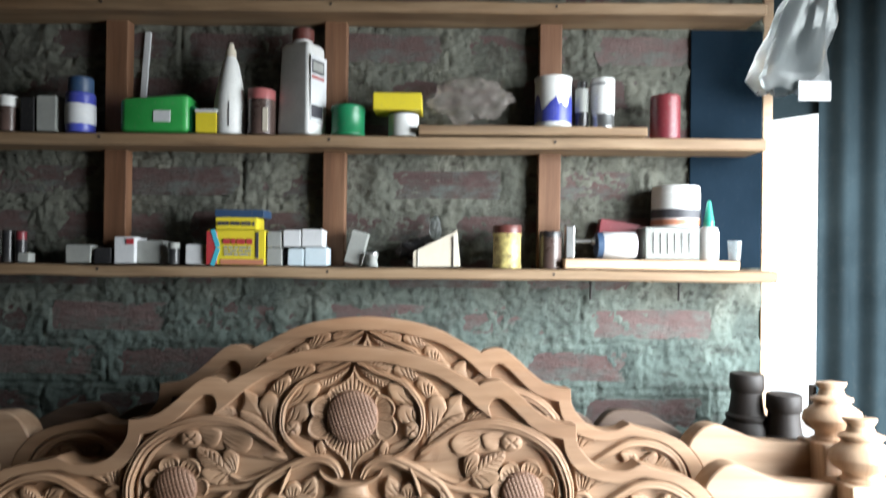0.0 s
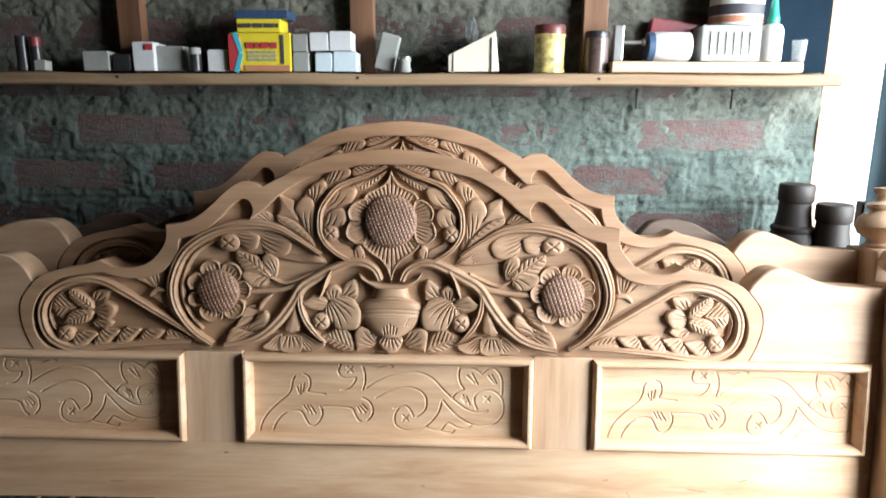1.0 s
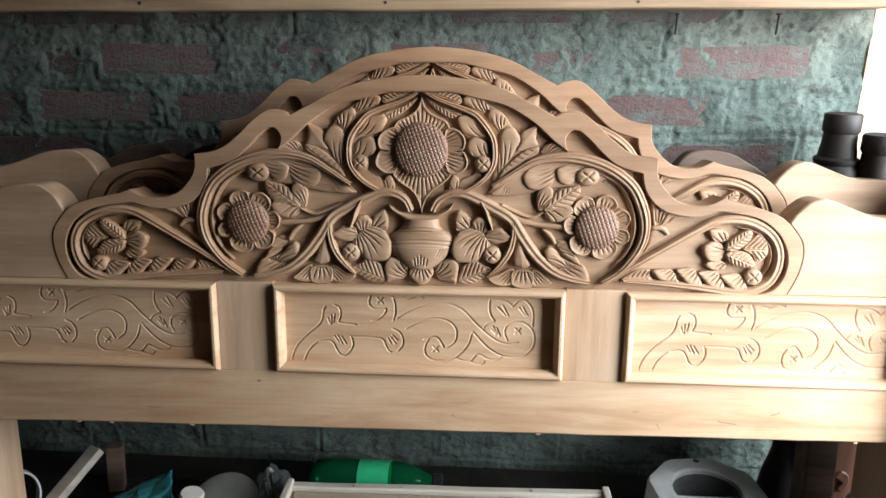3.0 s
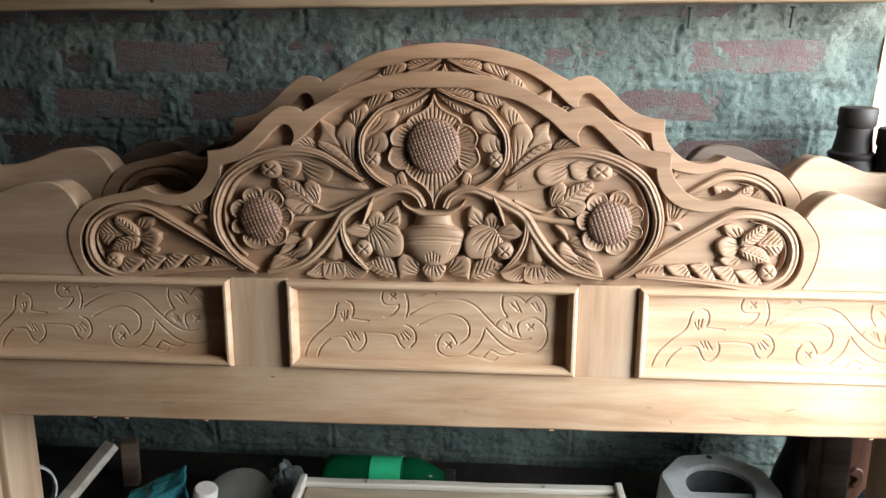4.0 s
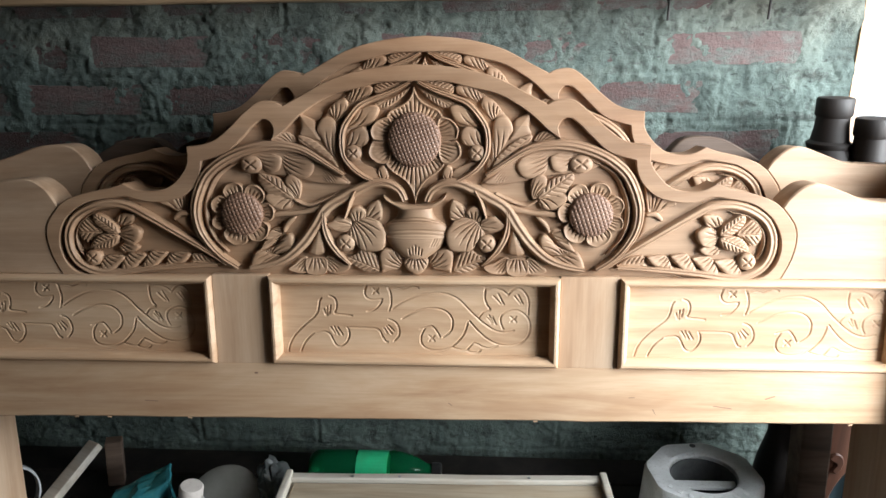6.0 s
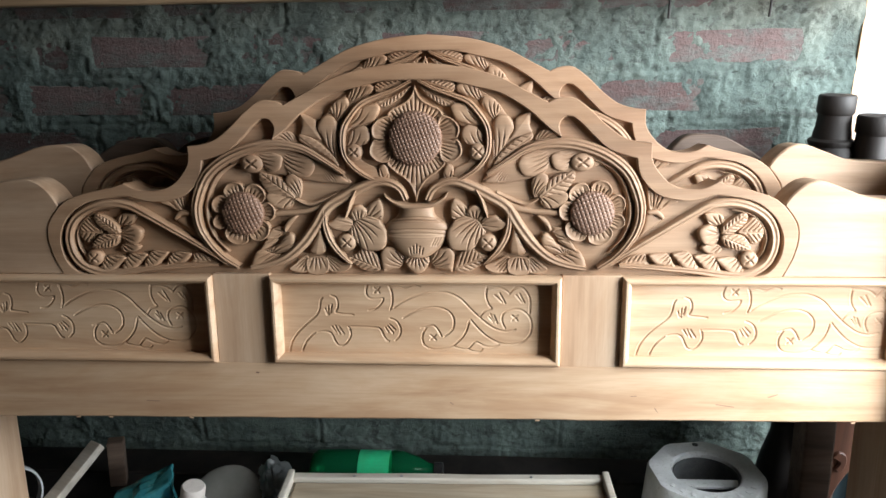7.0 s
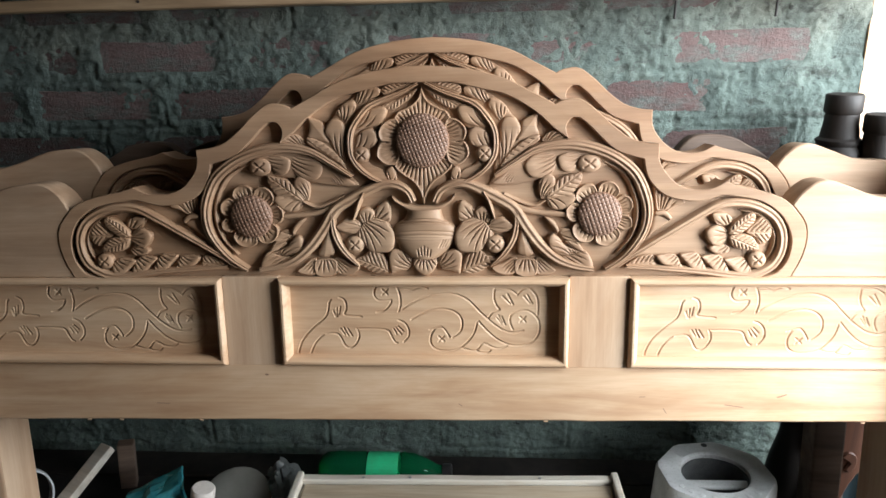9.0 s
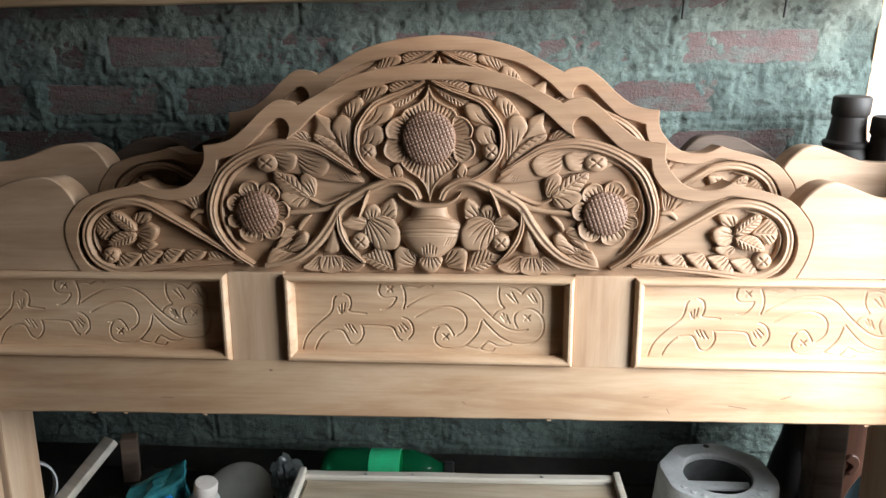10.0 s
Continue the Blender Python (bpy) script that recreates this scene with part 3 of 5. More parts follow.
    for s in (1, -1):
        def at(x):
            return x if s > 0 else -(x + 0.00007 * x * x)

        def cut(name, outline, h, fan=None, rib=None, n=5, twist=0.0, rim=0.0):
            return carved(board, name, outline, h, fan, rib, n, twist, rim, at)

        def st(points, width, h=10.0, taper=(0.5, 0.5), grooves=2):
            return ribbon(board, points, width, h, at, taper, "carved_stem", grooves)

        def berry(c, rx, ry):
            return disk(board, (at(c[0]), c[1]), rx, ry, 11, "carved_berry", RAW, 0, True, 1, 28)

        cut("carved_petal", ((32, 354), (45, 355), (55, 348), (60, 338), (57, 327), (50, 325), (30, 326)), 12, (0, 326), None, 7, 0.0, 0.6)
        cut("carved_petal", ((32, 324), (50, 324), (57, 325), (62, 316), (63, 306), (57, 298), (47, 293), (34, 298)), 12, (0, 326), None, 7, 0.0, 0.6)
        # broad low leaves that the smaller ones are cut out of
        cut("carved_frond", ((90, 266), (114, 289), (141, 307), (171, 318), (204, 321), (238, 313), (259, 298), (247, 289), (221, 280), (190, 278), (160, 272), (126, 266)), 6, rib=((93, 269), (242, 305)), n=0)
        cut("carved_frond", ((48, 372), (72, 370), (87, 358), (97, 340), (99, 321), (94, 302), (81, 283), (62, 272), (50, 275), (54, 286), (74, 297), (73, 317), (74, 332), (55, 348)), 5)
        cut("carved_frond", ((55, 397), (79, 394), (106, 376), (125, 354), (130, 336), (152, 330), (156, 324), (133, 309), (107, 289), (97, 286), (101, 312), (99, 340), (83, 367), (67, 379)), 5)
        # ring round the middle flower and the leaves inside it
        st(((5, 402), (27, 391), (52, 382), (72, 373), (86, 358), (96, 342), (99, 324), (97, 306), (88, 291), (74, 279), (57, 270), (42, 266)), 9, 11, (0.5, 0.6), 2)
        cut("carved_leaf", ((5, 396), (27, 384), (46, 378), (55, 373), (48, 368), (38, 368), (27, 374), (14, 384)), 7, rib=((6, 396), (49, 371)), n=9)
        cut("carved_leaf", ((47, 365), (49, 371), (57, 373), (72, 369), (83, 360), (92, 345), (94, 335), (82, 342), (68, 345), (55, 350)), 11, fan=(100, 342), n=5, twist=0.9)
        cut("carved_leaf", ((61, 329), (63, 339), (70, 344), (82, 341), (92, 330), (94, 317), (84, 315), (73, 317), (66, 320)), 11, fan=(100, 312), n=4, twist=0.9)
        berry((84, 308), 12.2, 11.9)
        cut("carved_leaf", ((43, 292), (50, 289), (52, 281), (48, 271), (41, 269), (37, 275), (38, 285)), 8, fan=(45, 266), n=2)
        # leaves outside the ring
        cut("carved_leaf", ((5, 406), (31, 404), (49, 400), (55, 393), (49, 386), (34, 392), (16, 398)), 10, rib=((5, 405), (55, 387)), n=10)
        cut("carved_leaf", ((57, 387), (54, 394), (61, 399), (76, 398), (87, 389), (91, 380), (85, 375), (76, 379), (65, 383)), 11, fan=(95, 369), n=6, twist=0.5)
        cut("carved_leaf", ((88, 372), (91, 381), (102, 380), (111, 373), (117, 364), (112, 359), (106, 350), (98, 358), (92, 365)), 11, fan=(112, 346), n=5, twist=0.5)
        cut("carved_leaf", ((111, 356), (123, 357), (130, 349), (133, 339), (127, 328), (121, 316), (113, 304), (104, 295), (103, 313), (105, 332), (105, 347)), 11, fan=(104, 283), n=5, twist=-0.35)
        cut("carved_leaf", ((156, 362), (156, 362), (154, 343), (157, 333), (143, 328), (127, 325), (132, 337), (134, 351), (144, 357)), 8, rib=((156, 361), (129, 326)), n=0)
        cut("carved_leaf", ((157, 333), (158, 325), (152, 320), (137, 311), (119, 298), (105, 288), (110, 301), (124, 316), (140, 328)), 10, rib=((156, 328), (108, 292)), n=7)
        cut("carved_leaf", ((161, 323), (165, 332), (172, 337), (185, 336), (195, 328), (200, 325), (186, 323)), 9, fan=(163, 312), n=6, twist=0.3)
        # long feathered leaf over the side flower
        cut("carved_leaf", ((93, 268), (113, 282), (129, 294), (136, 291), (135, 278), (123, 269), (107, 265)), 9, fan=(167, 312), n=9, twist=-0.2)
        cut("carved_leaf", ((139, 284), (138, 294), (147, 304), (163, 309), (179, 308), (182, 298), (179, 286), (171, 276), (156, 273), (145, 276)), 11, fan=(197, 321), n=6, twist=0.4)
        cut("carved_leaf", ((182, 295), (182, 303), (197, 309), (212, 308), (215, 302), (209, 293), (205, 284), (196, 281), (186, 285)), 11, fan=(234, 320), n=5, twist=0.4)
        berry((224, 293), 16.6, 13.0)
        # ring round the side flower
        st(((97, 278), (126, 297), (152, 312), (178, 318), (206, 318), (236, 311), (263, 298), (285, 279), (298, 254), (304, 229), (301, 204), (289, 181), (271, 161), (250, 147)), 17, 12, (0.35, 0.5), 3)
        st(((227, 301), (254, 290), (272, 277), (284, 256), (290, 233), (289, 210), (280, 188), (263, 169)), 8, 6, (0.2, 0.2), 1)
        # three leaves on a stalk
        cut("carved_leaf", ((161, 245), (157, 260), (159, 273), (169, 280), (178, 276), (180, 268), (176, 258), (169, 248)), 11, fan=(162, 238), n=5, twist=0.5)
        cut("carved_leaf", ((167, 245), (176, 262), (186, 274), (202, 279), (214, 281), (216, 272), (211, 263), (203, 252), (187, 248)), 10, rib=((167, 245), (213, 280)), n=7)
        cut("carved_leaf", ((169, 244), (181, 251), (196, 254), (206, 252), (209, 247), (200, 235), (189, 230), (176, 231), (170, 237)), 11, fan=(165, 248), n=4, twist=0.5)
        st(((110, 252), (136, 240), (152, 237), (167, 244)), 7, 7, (0.8, 0.5), 1)
        # stems from the vase
        st(((15, 243), (22, 257), (37, 266), (57, 267), (78, 259), (99, 248), (123, 233), (140, 207), (159, 182), (182, 162), (206, 152), (233, 147)), 17, 11, (0.6, 0.5), 2)
        cut("carved_stem", ((98, 255), (122, 243), (153, 231), (196, 227), (200, 220), (177, 221), (150, 224), (129, 230)), 8, rib=((107, 249), (198, 223)), n=0)
        st(((82, 257), (89, 244), (93, 232), (98, 218)), 7, 12, (0.5, 0.2), 1)
        st(((127, 229), (127, 209), (122, 189), (110, 170), (92, 152)), 10, 11, (0.6, 0.3), 2)
        # lily beside the vase
        cut("carved_bud", ((47, 208), (54, 216), (68, 220), (84, 214), (93, 202), (96, 196), (86, 185), (77, 173), (60, 171), (47, 174), (42, 185), (42, 199)), 14, fan=(93, 218), n=8, twist=-0.3)
        cut("carved_petal", ((48, 216), (46, 232), (50, 244), (57, 243), (67, 235), (71, 226), (68, 220), (57, 216)), 11, fan=(73, 211), n=4)
        cut("carved_petal", ((70, 220), (69, 229), (78, 236), (88, 233), (92, 223), (89, 214), (80, 214)), 12, fan=(81, 205), n=5)
        cut("carved_petal", ((89, 208), (92, 217), (107, 222), (117, 215), (125, 209), (116, 201), (100, 198), (89, 202)), 12, fan=(81, 207), n=4)
        berry((98, 183), 13.4, 13.0)
        cut("carved_leaf", ((52, 142), (54, 160), (60, 168), (76, 175), (85, 168), (101, 163), (108, 165), (100, 156), (88, 150), (72, 141)), 9, rib=((53, 145), (98, 164)), n=7)
        cut("carved_petal", ((18, 160), (21, 168), (33, 174), (45, 176), (52, 167), (51, 152), (49, 140), (49, 140), (36, 144), (25, 146), (20, 153)), 12, fan=(13, 148), n=6, twist=-0.3)
        # cone and its scalloped fan
        cut("carved_cone", ((134, 205), (128, 173), (133, 167), (143, 165), (151, 169), (147, 178)), 10, rib=((134, 204), (141, 165)), n=0)
        cut("carved_scallop", ((123, 164), (108, 156), (93, 150), (101, 141), (116, 138), (127, 143), (131, 159)), 8, fan=(142, 173), n=6, rim=0.35)
        cut("carved_scallop", ((128, 161), (125, 143), (132, 137), (143, 135), (156, 140), (155, 160)), 8, fan=(142, 173), n=6, rim=0.35)
        cut("carved_scallop", ((153, 161), (154, 141), (167, 138), (182, 144), (172, 153), (162, 162)), 8, fan=(142, 173), n=6, rim=0.35)
        # low leaves by the foot of the ring
        cut("carved_leaf", ((165, 220), (174, 219), (182, 211), (186, 201), (183, 197), (176, 207)), 11)
        cut("carved_leaf", ((185, 202), (192, 205), (202, 202), (211, 193), (211, 187), (201, 186), (192, 190)), 9, fan=(183, 196), n=3)
        cut("carved_leaf", ((171, 193), (177, 197), (186, 191), (194, 181), (209, 174), (219, 171), (205, 167), (190, 167), (177, 173), (171, 183)), 12, fan=(205, 162), n=7, twist=-0.6)
        cut("carved_leaf", ((194, 186), (209, 187), (217, 178), (220, 171), (207, 175)), 10, fan=(189, 191), n=2)
        cut("carved_leaf", ((190, 164), (204, 167), (220, 173), (228, 166), (233, 154), (231, 144), (210, 148)), 12, fan=(182, 170), n=5, twist=0.3)
        # side flower
        flower(board, (at(240), 224), 31, 31.5, s)
        # shell in the corner
        cut("carved_scallop", ((311, 269), (324, 262), (332, 252), (339, 249), (334, 235), (326, 226), (316, 228)), 9, fan=(321, 220), n=6, rim=0.3)
        cut("carved_scallop", ((338, 250), (346, 246), (354, 239), (343, 234), (329, 226), (331, 235)), 8, fan=(321, 220), n=3, rim=0.3)
        cut("carved_leaf", ((313, 227), (328, 228), (337, 218), (334, 214), (324, 221), (314, 221)), 11)
        cut("carved_leaf", ((313, 222), (324, 221), (334, 214), (313, 198), (305, 190), (310, 207)), 7)
        # drop-shaped end
        st(((265, 152), (295, 173), (338, 200), (372, 221), (398, 235), (425, 238), (450, 232), (472, 217), (483, 195), (482, 170), (471, 151), (449, 139), (425, 138), (379, 144), (318, 149), (278, 151)), 14, 11, (0.5, 0.4), 2)
        st(((426, 228), (448, 223), (464, 211), (473, 194), (472, 175), (464, 161)), 6, 6, (0.2, 0.3), 1)
        cut("carved_leaf", ((412, 196), (415, 208), (426, 218), (439, 225), (446, 222), (445, 212), (436, 202), (425, 195)), 14, rib=((414, 197), (444, 223)), n=7)
        cut("carved_leaf", ((435, 198), (445, 211), (454, 219), (465, 210), (470, 198), (466, 186), (456, 181), (448, 191)), 10, rib=((435, 198), (468, 197)), n=5)
        cut("carved_leaf", ((413, 193), (428, 196), (442, 193), (451, 183), (453, 174), (438, 173), (424, 176), (416, 183)), 14, rib=((414, 192), (451, 176)), n=7)
        cut("carved_petal", ((389, 223), (400, 225), (412, 222), (418, 214), (412, 207), (399, 207), (392, 214)), 10, fan=(416, 200), n=4)
        cut("carved_petal", ((382, 198), (386, 204), (397, 208), (410, 202), (413, 190), (405, 180), (393, 180), (385, 188)), 12, fan=(419, 194), n=5)
        cut("carved_petal", ((387, 176), (395, 181), (408, 182), (417, 175), (412, 168), (396, 168)), 10, fan=(421, 184), n=4)
        berry((452, 160), 12.6, 12.3)
        # row of curled leaves along the foot of the drop
        cut("carved_curl", ((278, 152), (294, 164), (314, 167), (316, 158), (321, 150), (302, 147), (284, 149)), 7, rib=((279, 152), (317, 157)), n=6)
        cut("carved_curl", ((317, 165), (327, 168), (342, 168), (349, 162), (352, 154), (357, 148), (337, 151), (326, 154)), 12, fan=(352, 182), n=6, twist=0.4)
        cut("carved_curl", ((349, 167), (360, 170), (372, 170), (378, 164), (382, 156), (387, 143), (369, 145), (358, 156)), 12, fan=(382, 184), n=6, twist=0.4)
        cut("carved_curl", ((378, 164), (389, 167), (402, 167), (409, 161), (413, 153), (417, 139), (399, 141), (388, 153)), 12, fan=(412, 181), n=6, twist=0.4)
        cut("carved_curl", ((408, 160), (419, 163), (434, 163), (442, 157), (445, 149), (450, 136), (431, 138), (418, 149)), 12, fan=(445, 177), n=6, twist=0.4)
    # the crest sits a little off the middle of the rail
    for ob in board.children:
        if ob.name.startswith(("carved_", "crest_", "vase_", "shoulder")):
            ob.location.x = 0.005
    return board


LEAN = -6.56
front_board = headboard("pale raw timber headboard carved with sunflowers and a vase", pose(0, 0, 0.76, LEAN))
back_board = copy_thing(front_board, pose(0.008, 0.086, 0.794, LEAN))
tagged(back_board, "second raw carved timber headboard stacked behind the first")


def old_headboard():
    """A plain dusty board with scalloped ends, behind the carved ones."""
    top = chained(((0, 262), (150, 270), (300, 276), (330, 292), (372, 280), (392, 262)), ((392, 262), (420, 288), (470, 287), (510, 268), (560, 240), (640, 232)))
    loop = [Vector((-811, -80)), Vector((-811, 230))] + both_sides(top, lambda x: -x) + [Vector((640, -80))]
    board = thing("old_headboard", "dusty grey-brown headboard leaning behind the carved ones", "headboard", pose(-0.01, 0.158, 0.775, LEAN))
    part("board", slab_bm(loop, -30, 0, 2.0), DULLWOOD, board)
    for s in (1, -1):
        part("post", box_bm(0.641 if s > 0 else -0.86, 0.69 if s > 0 else -0.811, -0.005, 0.04, -0.775, 0.235, 0.003), DULLWOOD, board)


old_headboard()


# ---- shelves on the brick wall ----
SHELF_Y = 0.262
LOW, MID, TOP = 1.290, 1.521, 1.757


def shelf(z0, z1, x1, label, seed):
    ob = thing("wall_shelf", label, "shelf", None, "wall shelves")
    part("board", rough_board(-1.6, x1, SHELF_Y, WALL_Y - 0.004, z0, z1, 0.003, 0.002, 60, seed), SHELFWOOD, ob)
    for x in (-0.472, -0.0715, 0.322):
        part("nail", lathe([(0.0025, 0), (0.0025, 0.001)], 8), DARKWOOD, ob, "", False, pose(x, SHELF_Y - 0.0002, (z0 + z1) / 2, 90))
    return ob


shelf(LOW - 0.019, LOW, 0.712, "rough sawn plank shelf on the brick wall, crowded with pots", 3)
shelf(MID - 0.021, MID, 0.690, "rough sawn plank shelf holding bottles and paint tins", 11)
shelf(TOP - 0.020, TOP, 0.690, "uppermost rough sawn plank shelf, mostly out of sight", 17)
for x in (-0.472, -0.0715, 0.322):
    for z0, z1 in ((LOW, MID - 0.021), (MID, TOP - 0.020)):
        ob = tagged(part("shelf_upright", box_bm(x - 0.0205, x + 0.0205, WALL_Y - 0.032, WALL_Y - 0.006, z0, z1, 0.002), POSTWOOD), "reddish-brown wooden upright between the wall shelves", "shelf upright", "shelf uprights")

structure(part("door_frame", box_bm(WALL_X + 0.001, WALL_X + 0.020, WALL_Y - 0.004, WALL_Y + 0.12, 0.0, 2.3, 0.002), RAW_PALE), "pale wooden post at the end of the brick wall", "door frame")

# colours of the pots and packets
WHITE = mottled("white_plastic", (0.72, 0.73, 0.71), (0.60, 0.61, 0.60), 18, 0.35, 0, 0.05, 0.2)
WHITE_CARD = mottled("white_card", (0.60, 0.61, 0.62), (0.48, 0.50, 0.52), 24, 0.8)
PALEBLUE = mottled("pale_blue_card", (0.46, 0.56, 0.62), (0.55, 0.63, 0.67), 24, 0.8)
GREYCARD = mottled("grey_card", (0.30, 0.31, 0.29), (0.22, 0.23, 0.22), 24, 0.85)
GREEN = mottled("green_enamel", (0.015, 0.21, 0.09), (0.01, 0.15, 0.06), 15, 0.35)
GREENBAG = mottled("green_packet", (0.02, 0.26, 0.05), (0.04, 0.34, 0.08), 12, 0.4)
YELLOW = mottled("yellow_card", (0.68, 0.56, 0.03), (0.58, 0.46, 0.03), 14, 0.5)
YELLOWTIN = mottled("worn_yellow_tin", (0.62, 0.53, 0.20), (0.16, 0.12, 0.05), 75, 0.45, 0, 0.1, 0.5)
RED = mottled("red_card", (0.42, 0.04, 0.045), (0.33, 0.03, 0.04), 14, 0.5)
MAROON = mottled("maroon_tin", (0.19, 0.028, 0.035), (0.14, 0.02, 0.03), 10, 0.4)
PINKLID = mottled("faded_red_lid", (0.36, 0.11, 0.11), (0.28, 0.08, 0.08), 20, 0.5)
BLUE = mottled("blue_enamel", (0.045, 0.055, 0.30), (0.06, 0.08, 0.40), 14, 0.3)
NAVY = mottled("navy_card", (0.02, 0.05, 0.11), (0.03, 0.07, 0.14), 14, 0.5)
BLACK = mottled("black_plastic", (0.015, 0.015, 0.018), (0.03, 0.03, 0.03), 20, 0.35)
BROWNJAR = mottled("dark_brown_jar", (0.06, 0.04, 0.035), (0.10, 0.065, 0.055), 20, 0.3)
BROWNCAP = mottled("red_brown_cap", (0.12, 0.035, 0.03), (0.09, 0.025, 0.02), 20, 0.4)
CREAM = mottled("cream_card", (0.62, 0.57, 0.47), (0.52, 0.47, 0.38), 16, 0.8)
TEAL = mottled("teal_plastic", (0.03, 0.33, 0.24), (0.04, 0.40, 0.30), 20, 0.3)
STEEL = mottled("dull_steel", (0.45, 0.46, 0.46), (0.32, 0.33, 0.33), 30, 0.35, 0.9)
INK = mottled("dark_print", (0.035, 0.035, 0.045), (0.06, 0.06, 0.07), 40, 0.6)
CYAN = mottled("cyan_print", (0.05, 0.36, 0.48), (0.06, 0.42, 0.54), 30, 0.5)
ORANGE = mottled("orange_print", (0.48, 0.20, 0.12), (0.42, 0.16, 0.10), 30, 0.5)


def clear(name, tint, rough=0.12, amount=0.75):
    """Thin see-through plastic or glass."""
    m = material(name, tint, rough)
    n = Nodes(m)
    n.b.inputs["Transmission Weight"].default_value = amount
    n.b.inputs["IOR"].default_value = 1.25
    n.bump(n.noise(n.co, 60, 3), 0.3, 0.002)
    return m


BAG = clear("clear_plastic_film", (0.55, 0.59, 0.59), 0.3, 0.90)
SCRAP = clear("dull_plastic_scrap", (0.50, 0.45, 0.41), 0.25, 0.6)
GLASS = clear("dusty_glass", (0.75, 0.80, 0.82), 0.2, 0.8)
GREENGLASS = clear("green_bottle_plastic", (0.02, 0.42, 0.17), 0.08, 0.85)


def sx(step, y=0.265):
    """Place along the shelves, from even steps as they look from the middle of the room, for a thing that stands at depth y."""
    return 0.131 + (step - 784) * 0.000836 * (y + 0.913)


def bars(parent, x0, x1, y, z0, z1, mat, rows=3, m=None):
    """Unreadable print: broken bars on a face that looks towards -y."""
    rnd = random.Random(int((x0 + 3) * 9999))
    for r in range(rows):
        a, b = z0 + (z1 - z0) * (r + 0.15) / rows, z0 + (z1 - z0) * (r + 0.75) / rows
        x = x0 + rnd.random() * 0.1 * (x1 - x0)
        bm = bmesh.new()
        while x < x1 - 0.002:
            w = min(x1 - x, (x1 - x0) * (0.10 + 0.22 * rnd.random()))
            one = bmesh.ops.create_cube(bm, size=1.0, matrix=Matrix.LocRotScale((x + w / 2, y, (a + b) / 2), None, (w, 0.0008, b - a)))
            x += w + (x1 - x0) * 0.05
        part("print", bm, mat, parent, "", False, m)


def carton(name, label, left, right, z, h, mat, depth=0.05, y=0.272, tilt=0.0, turn=0.0, category="box", lid=None, flap=True):
    """A card box with slightly crushed sides, a lid seam and soft corners."""
    x0, x1 = sx(left, y), sx(right, y)
    w = x1 - x0
    ob = thing(name, label, category, pose((x0 + x1) / 2, y, z, 0, tilt, turn))
    bm = box_bm(-w / 2, w / 2, 0, depth, 0.0005, h, 0.0018, 2)
    for v in bm.verts:
        v.co += 0.0012 * noise.noise_vector(v.co * 30 + Vector((left, 0, 0)))
        v.co.z = max(0.0003, v.co.z)
    part("body", bm, mat, ob)
    if lid is not None:
        part("lid", box_bm(-w / 2 - 0.001, w / 2 + 0.001, -0.001, depth + 0.001, h, h + 0.006, 0.0015), lid, ob)
    elif flap:
        part("flap", box_bm(-w / 2 + 0.002, w / 2 - 0.002, 0.001, depth * 0.55, h - 0.0005, h + 0.0012, 0.0004, 1), mat, ob)
    return ob


def can(name, label, left, right, z, h, mat, lid_mat=None, y=None, category="tin", rim=True, lid_h=0.01, band=None):
    """A tin or tub: rolled rims, recessed lid, sometimes a printed band."""
    r = (sx(right) - sx(left)) / 2
    y = SHELF_Y + 0.004 + r if y is None else y
    ob = thing(name, label, category, pose(sx((left + right) / 2, y), y, z))
    k = 0.0015 if rim else 0.0
    part("body", lathe([(r * 0.96, 0), (r, 0.002), (r, 0.005), (r - k, 0.007), (r - k, h - 0.006), (r, h - 0.004), (r, h - 0.001), (r - 0.002, h)], 36), mat, ob, "", True)
    top = lid_mat or STEEL
    part("lid", lathe([(r * 0.98, h - 0.0005), (r * 0.98, h + lid_h - 0.002), (r * 0.93, h + lid_h), (r * 0.80, h + lid_h), (r * 0.78, h + lid_h - 0.002), (0.002, h + lid_h - 0.002)], 36), top, ob, "", True)
    if band is not None:
        z0, z1, bmat = band
        part("label", lathe([(r - k, z0), (r - k + 0.0009, z0 + 0.0003), (r - k + 0.0009, z1 - 0.0003), (r - k, z1)], 36), bmat, ob, "", True)
    return ob


# middle shelf
can("jar", "dark jar with a white lid on the shelf", -8, 25, MID, 0.044, BROWNJAR, WHITE, None, "jar", False, 0.018)
carton("box", "small black box on the shelf", 29, 54, MID, 0.058, BLACK)
carton("box", "small off-white carton on the shelf", 58, 92, MID, 0.062, GREYCARD)
ob = can("bottle", "blue plastic container with a narrower blue cap", 112, 162, MID, 0.066, BLUE, BLUE, None, "bottle", False, 0.004, (0.014, 0.05, WHITE_CARD))
part("cap", lathe([(0.019, 0.069), (0.021, 0.074), (0.021, 0.096), (0.018, 0.099)], 28), NAVY, ob, "", True)
ob = thing("packet", "bulging bright green packet with a white label", "packet", pose(sx(266, 0.268), 0.268, MID))
bm = box_bm(-0.061, 0.061, 0.0, 0.07, 0.0, 0.074, 0.012, 3)
for v in bm.verts:
    k = v.co.x / 0.061
    v.co.z *= 1.0 - 0.22 * max(0, -k) - 0.12 * max(0, k) + 0.05 * noise.noise(v.co * 40)
    v.co.y += 0.003 * noise.noise(v.co * 55)
part("body", bm, GREENBAG, ob, "", True)
part("label", box_bm(0.0, 0.030, -0.0016, -0.0002, 0.018, 0.038, 0.0004, 1), WHITE_CARD, ob, "white paper label")
